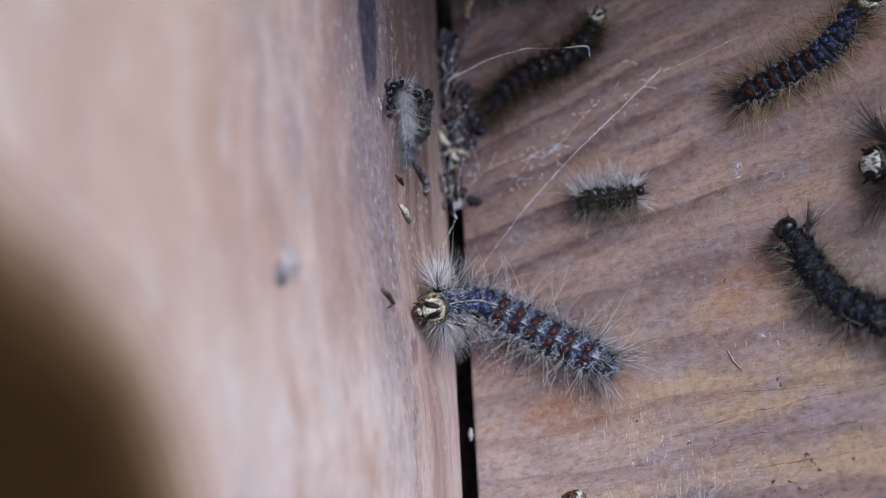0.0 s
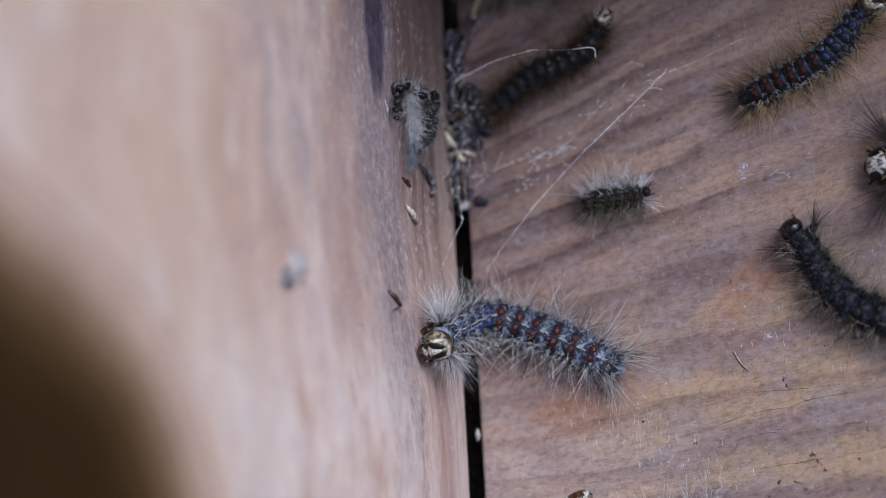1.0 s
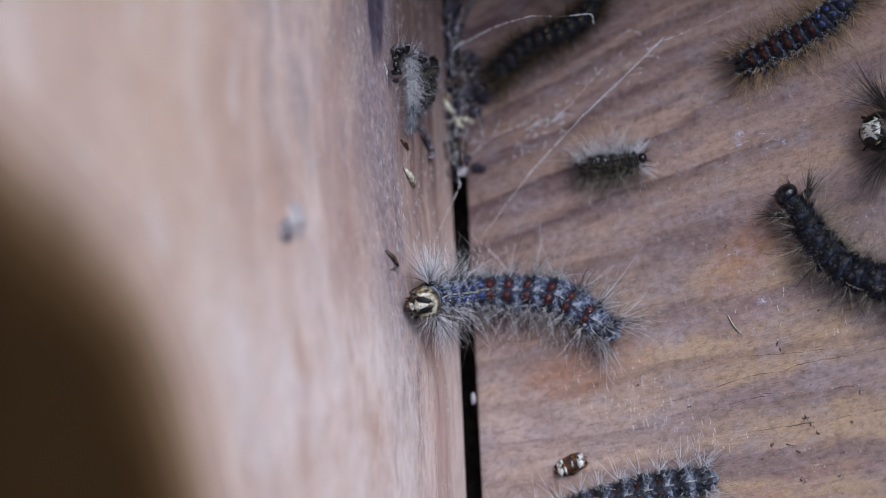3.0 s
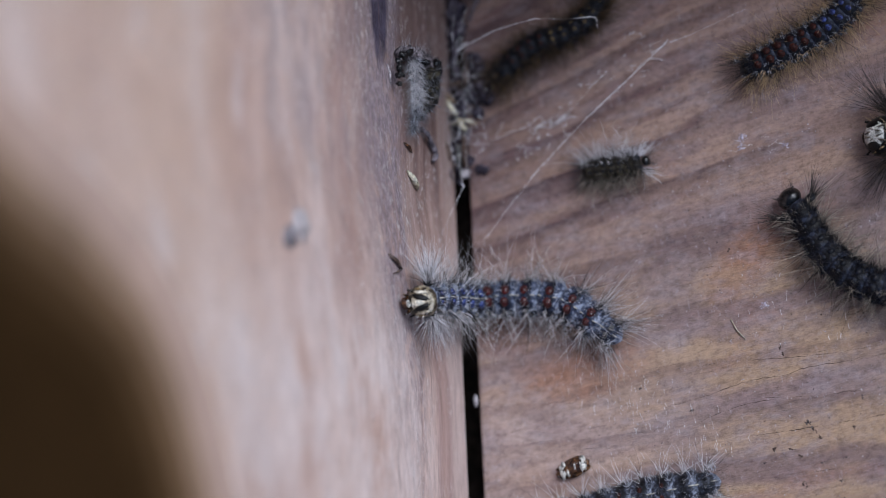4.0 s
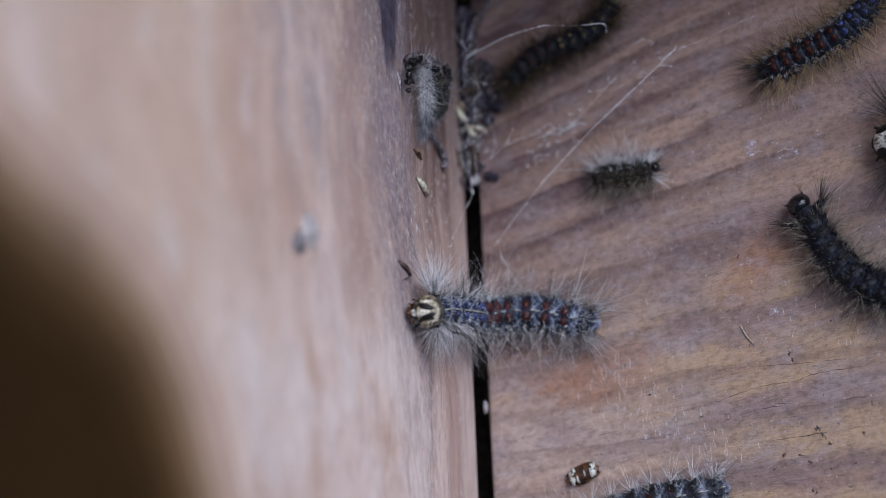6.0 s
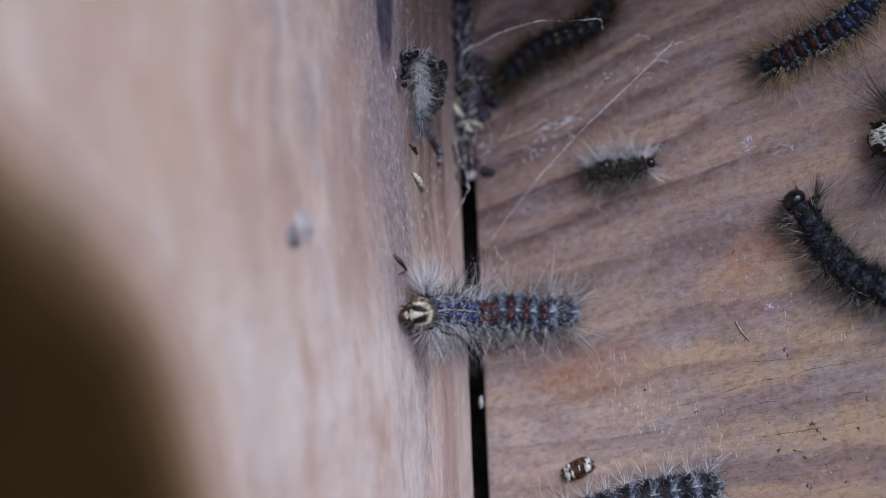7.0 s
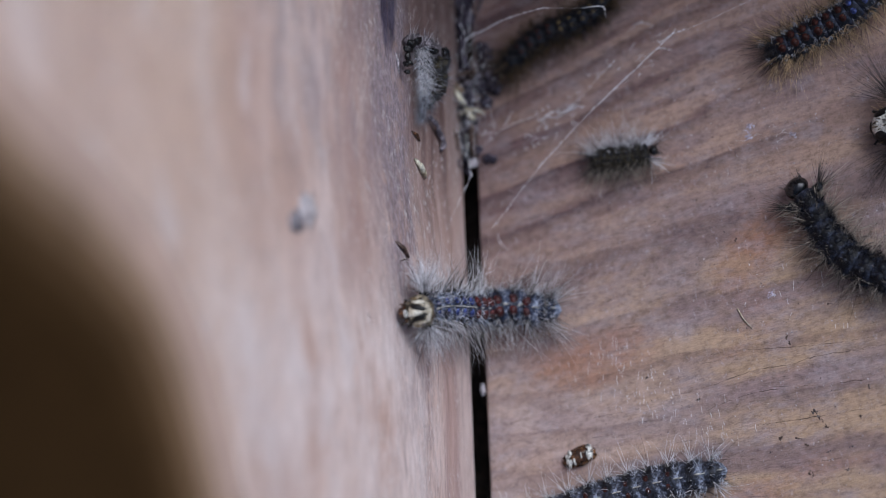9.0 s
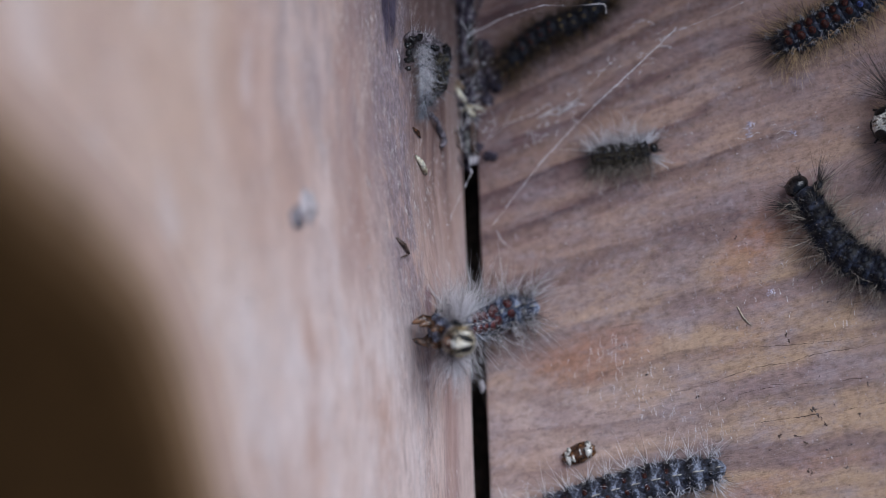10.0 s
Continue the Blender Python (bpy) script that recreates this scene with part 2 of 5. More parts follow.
    # fibre, flecks and pits
    fib = k.noise(k.stretched(q, (1, 0.16, 1)), 1.3, 7.0, 0.82)
    col = k.mix(1.0, col, k.ramp(fib, [(0.30, (0.70, 0.67, 0.66)), (0.5, (1.02, 1.02, 1.02)), (0.68, (1.22, 1.22, 1.23))]), "MULTIPLY")
    line = k.level(k.noise(k.stretched(q, (1, 0.045, 1)), 0.8, 4.0, 0.6), 0.59, 0.66)
    col = k.mix(k.math("MULTIPLY", k.math("MULTIPLY", line, k.level(z, 62.0, 36.0)), 0.42), col, (0.20, 0.135, 0.13))
    fleck = k.level(k.noise(k.stretched(q, (1, 0.55, 0.85)), 0.85, 7.0, 0.82), 0.535, 0.63)
    fleck = k.math("MULTIPLY", fleck, k.level(k.noise(k.stretched(q, (1, 0.5, 1)), 0.16, 3.0, 0.6), 0.40, 0.58))
    fleck = k.math("MULTIPLY", fleck, k.math("SUBTRACT", 1.0, k.math("MULTIPLY", smear, 0.85)))
    col = k.mix(k.math("MULTIPLY", fleck, 0.72), col, (0.82, 0.765, 0.755))
    pit = k.level(k.noise(k.stretched(q, (1, 0.5, 1)), 1.3, 5.0, 0.75), 0.655, 0.72)
    col = k.mix(k.math("MULTIPLY", pit, 0.65), col, (0.10, 0.068, 0.075))
    k.bump(k.math("ADD", k.math("ADD", fib, k.math("MULTIPLY", fleck, 0.5)), s4), 0.7, 0.0005)
    return k.done(col, 0.6, 0.3)


def speckled(name, dark, mid, pale, scale=1.0, rough=0.5, spec=0.35):
    k = Nodes(name)
    p = k.coords((1000, 1000, 1000))
    a = k.noise(p, 0.9 * scale, 4.0, 0.65)
    col = k.ramp(a, [(0.36, dark), (0.5, mid), (0.62, pale)])
    b = k.noise(p, 3.2 * scale, 3.0, 0.6)
    col = k.mix(1.0, col, k.ramp(b, [(0.35, (0.35, 0.35, 0.38)), (0.6, (1.15, 1.15, 1.15))]), "MULTIPLY")
    k.bump(b, 0.5, 0.0002)
    return k.done(col, rough, spec)


def uneven_tone(name, tone):
    """One smooth tone for the graded edge strips, a little uneven."""
    k = Nodes(name)
    p = k.coords((1000, 1000, 1000))
    a = k.noise(p, 0.05, 3.0, 0.5)
    col = k.ramp(a, [(0.3, tuple(0.84 * c for c in tone)), (0.7, tuple(1.12 * c for c in tone))])
    k.bump(k.noise(p, 0.4, 4.0, 0.6), 0.3, 0.0004)
    return k.done(col, 0.9, 0.05)


def varied(name, a, b, rough=0.45, spec=0.4):
    """Hairs and strands: each strand its own shade between two."""
    k = Nodes(name)
    g = k.add("ShaderNodeNewGeometry")
    col = k.mix(g.outputs["Random Per Island"], a, b)
    return k.done(col, rough, spec)


def ringed_skin(name, dark, mid, pale, half, spec=0.3):
    """Body skin: dark round the middle of each ring, paler speckle towards its folds. half: millimetres."""
    k = Nodes(name)
    p = k.coords((1000, 1000, 1000))
    sep = k.add("ShaderNodeSeparateXYZ")
    k.link(p, sep.inputs[0])
    fold = k.level(k.math("ABSOLUTE", k.math("ADD", sep.outputs[0], 0.15)), half * 0.30, half * 0.95)
    a = k.noise(p, 1.0, 5.0, 0.7)
    col = k.ramp(k.math("ADD", a, k.math("MULTIPLY", k.math("SUBTRACT", fold, 0.50), 0.20)), [(0.38, dark), (0.52, mid), (0.66, pale)])
    b = k.noise(p, 3.0, 3.0, 0.6)
    col = k.mix(1.0, col, k.ramp(b, [(0.35, (0.4, 0.4, 0.44)), (0.6, (1.15, 1.15, 1.15))]), "MULTIPLY")
    k.bump(b, 0.6, 0.0002)
    return k.done(col, 0.5, spec)


M_BOARD, M_WALL = board_wood(), wall_wood()
M_DARKWOOD = speckled("brown_timber", (0.24, 0.15, 0.072), (0.28, 0.178, 0.086), (0.32, 0.21, 0.105), 0.02, 0.7)
M_PIT = speckled("gap_shade_timber", (0.018, 0.011, 0.007), (0.03, 0.02, 0.013), (0.05, 0.035, 0.025), 0.2, 0.9)
M_SKIN = ringed_skin("grey_black_caterpillar_skin", (0.005, 0.007, 0.014), (0.032, 0.043, 0.085), (0.28, 0.32, 0.41), 2.0)
M_SKIN_DARK = speckled("black_caterpillar_skin", (0.004, 0.004, 0.005), (0.008, 0.009, 0.012), (0.04, 0.045, 0.057), 1.2, 0.5, 0.15)
M_SKIN_BROWN = speckled("dry_brown_skin", (0.005, 0.005, 0.006), (0.014, 0.012, 0.011), (0.10, 0.085, 0.05), 1.2, 0.5, 0.15)
M_SKIN_ASH = speckled("ashy_dried_skin", (0.05, 0.045, 0.05), (0.16, 0.14, 0.15), (0.34, 0.31, 0.33), 1.2, 0.8, 0.1)
M_SKIN_BLUE = ringed_skin("blue_black_caterpillar_skin", (0.003, 0.004, 0.007), (0.010, 0.013, 0.026), (0.065, 0.078, 0.12), 1.5, 0.25)
M_SKIN_SLATE = ringed_skin("slate_blue_caterpillar_skin", (0.004, 0.004, 0.006), (0.032, 0.038, 0.058), (0.23, 0.26, 0.33), 2.0)
M_SKIN_INK = ringed_skin("ink_black_caterpillar_skin", (0.002, 0.002, 0.003), (0.005, 0.006, 0.010), (0.040, 0.048, 0.075), 1.5, 0.2)
M_LINE = speckled("cream_back_line", (0.10, 0.10, 0.09), (0.42, 0.41, 0.36), (0.6, 0.58, 0.5), 1.0)
M_BLUE = speckled("blue_wart", (0.012, 0.02, 0.075), (0.03, 0.05, 0.20), (0.07, 0.10, 0.30), 1.0, 0.35, 0.5)
M_RED = speckled("brick_red_wart", (0.010, 0.002, 0.002), (0.046, 0.005, 0.005), (0.12, 0.014, 0.012), 1.8, 0.35, 0.4)
M_RUST = speckled("rusty_wart", (0.010, 0.0025, 0.002), (0.034, 0.007, 0.005), (0.075, 0.018, 0.011), 1.6, 0.5, 0.2)
M_GREYWART = speckled("grey_wart", (0.03, 0.032, 0.038), (0.12, 0.12, 0.12), (0.3, 0.29, 0.26), 1.2)
M_OCHRE = speckled("ochre_wart", (0.06, 0.04, 0.015), (0.20, 0.13, 0.045), (0.32, 0.24, 0.10), 1.2)
M_CREAM = speckled("cream_head_shell", (0.14, 0.115, 0.07), (0.58, 0.53, 0.41), (0.78, 0.75, 0.64), 0.8, 0.35, 0.5)
M_WHITEFACE = speckled("white_mottled_face", (0.12, 0.12, 0.11), (0.62, 0.62, 0.56), (0.75, 0.75, 0.70), 1.0, 0.35, 0.5)
M_MOTTLE = speckled("brown_mottled_cheek", (0.008, 0.006, 0.004), (0.05, 0.036, 0.02), (0.38, 0.33, 0.22), 1.1, 0.35, 0.5)
M_MOUTH = speckled("glossy_brown_mouthparts", (0.016, 0.006, 0.003), (0.075, 0.03, 0.012), (0.24, 0.12, 0.05), 0.9, 0.22, 0.6)
M_SHELL = speckled("dark_amber_shell", (0.012, 0.005, 0.002), (0.06, 0.026, 0.010), (0.22, 0.11, 0.045), 0.8, 0.2, 0.6)
M_LEG = speckled("dark_amber_leg", (0.010, 0.005, 0.003), (0.045, 0.021, 0.010), (0.20, 0.10, 0.045), 1.3, 0.2, 0.6)
M_BLACKGLOSS = speckled("black_shell", (0.003, 0.003, 0.003), (0.005, 0.005, 0.005), (0.010, 0.010, 0.010), 0.8, 0.42, 0.25)
M_HEADGLOSS = speckled("glossy_black_head", (0.003, 0.003, 0.003), (0.006, 0.006, 0.007), (0.014, 0.013, 0.013), 0.8, 0.16, 0.5)
M_HAIR_PALE = varied("pale_grey_hair", (0.25, 0.215, 0.20), (0.90, 0.88, 0.91))
M_HAIR_WHITE = varied("white_hair", (0.45, 0.435, 0.46), (0.93, 0.92, 0.95))
M_HAIR_BLUE = varied("bluish_white_down", (0.20, 0.22, 0.27), (0.72, 0.75, 0.82))
M_HAIR_DARK = varied("dark_hair", (0.006, 0.005, 0.006), (0.06, 0.050, 0.047), 0.5, 0.15)
M_HAIR_GREY = varied("ash_grey_hair", (0.02, 0.02, 0.026), (0.17, 0.17, 0.20), 0.5, 0.2)
M_HAIR_TAN = varied("golden_brown_hair", (0.26, 0.155, 0.065), (0.72, 0.53, 0.31))
M_HAIR_BLACK = varied("blue_black_bristle", (0.002, 0.002, 0.004), (0.018, 0.020, 0.034), 0.30, 0.25)
M_HAIR_SPIKE = varied("glossy_black_spike", (0.002, 0.002, 0.004), (0.016, 0.019, 0.032), 0.20, 0.4)
M_HAIR_DULL = varied("dull_brown_hair", (0.05, 0.036, 0.024), (0.46, 0.40, 0.33))
M_HAIR_BROWN = varied("dark_brown_hair", (0.010, 0.008, 0.007), (0.17, 0.11, 0.055), 0.5, 0.2)
M_HAIR_OLIVE = varied("olive_brown_fuzz", (0.004, 0.004, 0.005), (0.045, 0.036, 0.022))
M_HAIR_LILAC = varied("lilac_grey_hair", (0.13, 0.11, 0.13), (0.50, 0.45, 0.49))
M_SILK = varied("white_silk", (0.80, 0.79, 0.83), (0.93, 0.93, 0.95), 0.3, 0.5)
M_CHAFF = speckled("pale_straw", (0.30, 0.25, 0.16), (0.60, 0.56, 0.42), (0.76, 0.74, 0.60), 0.5, 0.6)
M_BARKCHIP = speckled("tan_bark_chip", (0.12, 0.085, 0.055), (0.30, 0.22, 0.15), (0.50, 0.40, 0.29), 0.8, 0.8)
M_TWIG = speckled("brown_splinter", (0.05, 0.03, 0.022), (0.10, 0.065, 0.05), (0.19, 0.14, 0.12), 0.7, 0.7)
M_DIRT = speckled("dusty_violet_dirt", (0.016, 0.014, 0.020), (0.055, 0.048, 0.065), (0.19, 0.165, 0.20), 0.8, 0.9, 0.1)
M_GRIT = speckled("grey_brown_grit", (0.035, 0.028, 0.026), (0.09, 0.074, 0.07), (0.22, 0.19, 0.18), 1.2, 0.9)
M_LITTER = speckled("dusty_lilac_litter", (0.05, 0.043, 0.052), (0.12, 0.105, 0.12), (0.27, 0.24, 0.265), 0.9, 0.9)
M_DUST = speckled("pale_dust", (0.30, 0.27, 0.28), (0.5, 0.46, 0.475), (0.68, 0.65, 0.67), 0.9, 0.8)
M_WEB = speckled("lilac_web_dust", (0.30, 0.28, 0.36), (0.48, 0.45, 0.56), (0.66, 0.63, 0.74), 0.9, 0.7)
M_CRACK = speckled("crack_shade", (0.03, 0.018, 0.014), (0.055, 0.034, 0.026), (0.10, 0.065, 0.05), 0.5, 0.9)
M_KNOT = speckled("pale_knot_rim", (0.40, 0.35, 0.35), (0.52, 0.475, 0.48), (0.65, 0.615, 0.62), 0.3, 0.5)
M_HOLE = speckled("grey_knot", (0.16, 0.145, 0.16), (0.24, 0.22, 0.235), (0.34, 0.31, 0.33), 0.3, 0.6)


# ---- builders ----
def mesh_of(name, verts, faces, smooth=True):
    me = bpy.data.meshes.new(name)
    me.from_pydata([tuple(v) for v in verts], [], faces)
    if smooth:
        me.polygons.foreach_set("use_smooth", [True] * len(me.polygons))
    me.update()
    return me


def part(name, me, material, parent=None, label="", m=None, smooth=True):
    if isinstance(me, bmesh.types.BMesh):
        bm, me = me, bpy.data.meshes.new(name)
        bm.to_mesh(me)
        bm.free()
        me.polygons.foreach_set("use_smooth", [smooth] * len(me.polygons))
    if material and not me.materials:
        me.materials.append(material)
    ob = new(name, me)
    if parent:
        ob.parent = parent
    if m is not None:
        ob.matrix_basis = m
    if label:
        ob["label"] = label
    return ob


def tube(points, radii, sides=5, closed=True):
    """Vertices and faces of a tapering tube along points."""
    pts = [Vector(p) for p in points]
    verts, faces = [], []
    for i, p in enumerate(pts):
        t = (pts[min(i + 1, len(pts) - 1)] - pts[max(i - 1, 0)]).normalized()
        a = t.orthogonal().normalized()
        if i and abs(last.dot(t)) < 0.99:
            a = (last - t * last.dot(t)).normalized()
        last = a
        b = t.cross(a)
        for s in range(sides):
            w = 2 * math.pi * s / sides
            verts.append(p + (a * math.cos(w) + b * math.sin(w)) * radii[i])
    for i in range(len(pts) - 1):
        for s in range(sides):
            faces.append((i * sides + s, i * sides + (s + 1) % sides, (i + 1) * sides + (s + 1) % sides, (i + 1) * sides + s))
    if closed:
        faces.append(tuple(range(sides - 1, -1, -1)))
        faces.append(tuple(len(verts) - sides + s for s in range(sides)))
    return verts, faces


def merged(pieces):
    verts, faces = [], []
    for v, f in pieces:
        n = len(verts)
        verts += v
        faces += [tuple(i + n for i in q) for q in f]
    return verts, faces


def lump(seed, size, rough=0.25, rings=6, around=9):
    """An uneven rounded lump of the given half sizes, resting on z = 0."""
    verts, faces = [], []
    off = Vector((seed * 3.7, seed * 1.3, seed * 2.1))
    for i in range(rings + 1):
        th = math.pi * i / rings
        for j in range(around):
            ph = 2 * math.pi * j / around
            d = Vector((math.sin(th) * math.cos(ph), math.sin(th) * math.sin(ph), math.cos(th)))
            k = 1 + rough * noise.noise(d * 1.7 + off) * 2
            verts.append(Vector((d.x * size[0], d.y * size[1], d.z * size[2])) * k + Vector((0, 0, size[2] * 0.85)))
    for i in range(rings):
        for j in range(around):
            a, b = i * around + j, i * around + (j + 1) % around
            faces.append((a, a + around, b + around, b))
    return verts, faces


def slab(points, thick):
    """A flat slab over a polygon in the xy plane, from z = 0 down to -thick, with eased upper edges."""
    bm = bmesh.new()
    top = [bm.verts.new((x, y, 0)) for x, y in points]
    f = bm.faces.new(top)
    got = bmesh.ops.extrude_face_region(bm, geom=[f])
    bmesh.ops.translate(bm, vec=(0, 0, -thick), verts=[g for g in got["geom"] if isinstance(g, bmesh.types.BMVert)])
    bmesh.ops.recalc_face_normals(bm, faces=bm.faces)
    edges = [e for e in bm.edges if all(abs(v.co.z) < 1e-6 for v in e.verts)]
    bmesh.ops.bevel(bm, geom=edges, offset=0.0005, segments=2, affect="EDGES")
    return bm


def hair(rng, root, way, length, droop, thick=0.04, steps=4, curl=0.3):
    """One tapering, bent, three-sided hair."""
    side = Vector((rng.uniform(-1, 1), rng.uniform(-1, 1), rng.uniform(-1, 1))) * curl
    pts, p, d = [], root.copy(), way.normalized()
    for i in range(steps + 1):
        pts.append(p.copy())
        d = (d + (droop + side) / steps).normalized()
        p = p + d * (length / steps)
    radii = [thick * MM * max(0.18, 1 - (i / steps) ** 1.6) for i in range(steps + 1)]
    return tube(pts, radii, 3, False)


# ---- caterpillars ----
def spline(points, count=160):
    """A dense Catmull-Rom line through points."""
    P = [Vector(p) for p in points]
    P = [P[0] * 2 - P[1]] + P + [P[-1] * 2 - P[-2]]
    line = []
    for i in range(1, len(P) - 2):
        n = count // (len(P) - 3)
        for j in range(n):
            t = j / n
            a, b, c, d = P[i - 1], P[i], P[i + 1], P[i + 2]
            line.append(0.5 * ((2 * b) + (c - a) * t + (2 * a - 5 * b + 4 * c - d) * t * t + (3 * b - a - 3 * c + d) * t ** 3))
    line.append(P[-2])
    return line


def stations(points, n, side, head_half):
    """Poses of the head and of n body segments along a line that runs from head to tail. side: what lies to the body's left."""
    line = spline(points)
    run = [0.0]
    for a, b in zip(line, line[1:]):
        run.append(run[-1] + (b - a).length)
    total = run[-1]

    def at(s):
        s = min(max(s, 0.0), total)
        i = max(j for j in range(len(run) - 1) if run[j] <= s)
        return line[i].lerp(line[i + 1], (s - run[i]) / max(run[i + 1] - run[i], 1e-9))

    poses = []
    step = (total - head_half) / n
    for k in range(-1, n):
        s = 0.0 if k < 0 else head_half + (k + 0.5) * step
        ahead = (at(s - step * 0.55) - at(s + step * 0.55)).normalized()
        left = side(ahead)
        left = (left - ahead * left.dot(ahead)).normalized()
        up = ahead.cross(left)
        m = Matrix((ahead, left, up)).transposed().to_4x4()
        m.translation = at(s)
        poses.append(m)
    return poses, step


def on_board(ahead):
    return Vector((0, 0, 1)).cross(ahead)


def round_corner(ahead):
    return Vector((0, 1, 0)) * -1.0


def segment_mesh(name, r, half, taper_front, taper_back, rng):
    """A soft body ring along x: swollen in the middle, creased, flattened below."""
    verts, faces = [], []
    rings, around = 9, 18
    off = Vector((rng.uniform(0, 50), rng.uniform(0, 50), 0))
    for i in range(rings):
        k = i / (rings - 1)
        x = (k * 2 - 1) * half
        swell = 0.86 + 0.14 * math.sin(math.pi * k) - 0.045 * math.exp(-((k - 0.62) / 0.07) ** 2)
        rr = r * swell * (taper_back * (1 - k) + taper_front * k)
        if i in (0, rings - 1):
            rr *= 0.75
        if taper_back < 0.9:
            rr *= max(0.15, math.sqrt(max(0.0, 1 - (1 - k) ** 4)))
        for j in range(around):
            a = 2 * math.pi * j / around
            y, z = math.cos(a), math.sin(a)
            lumpy = 1 + 0.07 * noise.noise(Vector((x * 700, y * 2.2, z * 2.2)) + off)
            verts.append((x, y * rr * 1.04 * lumpy, (z * rr if z > 0 else z * rr * 0.86) * lumpy))
    for i in range(rings - 1):
        for j in range(around):
            a, b = i * around + j, i * around + (j + 1) % around
            faces.append((a, b, b + around, a + around))
    faces.append(tuple(range(around - 1, -1, -1)))
    faces.append(tuple((rings - 1) * around + j for j in range(around)))
    return mesh_of(name, verts, faces)


def wart_mesh(name, r):
    verts, faces = lump(3, (r * 0.9, r, r * 0.62), 0.10, 5, 9)
    return mesh_of(name, [v - Vector((0, 0, r * 0.5)) for v in verts], faces)


def face_patch(outline, shell, lift):
    """A thin raised patch on the front of the head shell, over an outline in (y, z)."""
    bm = bmesh.new()
    cy = sum(p[0] for p in outline) / len(outline)
    cz = sum(p[1] for p in outline) / len(outline)

    def on(y, z, extra):
        q = max(0.02, 1 - (y / shell[1]) ** 2 - (z / shell[2]) ** 2)
        return Vector((math.sqrt(q) * shell[0] + extra, y, z))

    rows = []
    for k, extra in ((1.0, -0.12 * MM), (0.94, lift), (0.55, lift * 1.15), (0.2, lift * 1.2)):
        rows.append([bm.verts.new(on(cy + (y - cy) * k, cz + (z - cz) * k, extra)) for y, z in outline])
    n = len(outline)
    for a, b in zip(rows, rows[1:]):
        for j in range(n):
            bm.faces.new((a[j], a[(j + 1) % n], b[(j + 1) % n], b[j]))
    bm.faces.new(rows[-1])
    bmesh.ops.recalc_face_normals(bm, faces=bm.faces)
    return bm


def leaf_outline(y0, z0, y1, z1, w):
    """A slim drop shape from one end to the other."""
    a, b = Vector((y0, z0)), Vector((y1, z1))
    d = b - a
    n = Vector((-d.y, d.x)).normalized()
    out = []
    for s in (1, -1):
        for k in range(6):
            t = k / 6 if s > 0 else 1 - k / 6
            out.append(tuple(a + d * t + n * s * w * math.sin(math.pi * min(1, t * 0.9 + 0.05)) ** 0.8))
    return [(p[0], p[1]) for p in out]


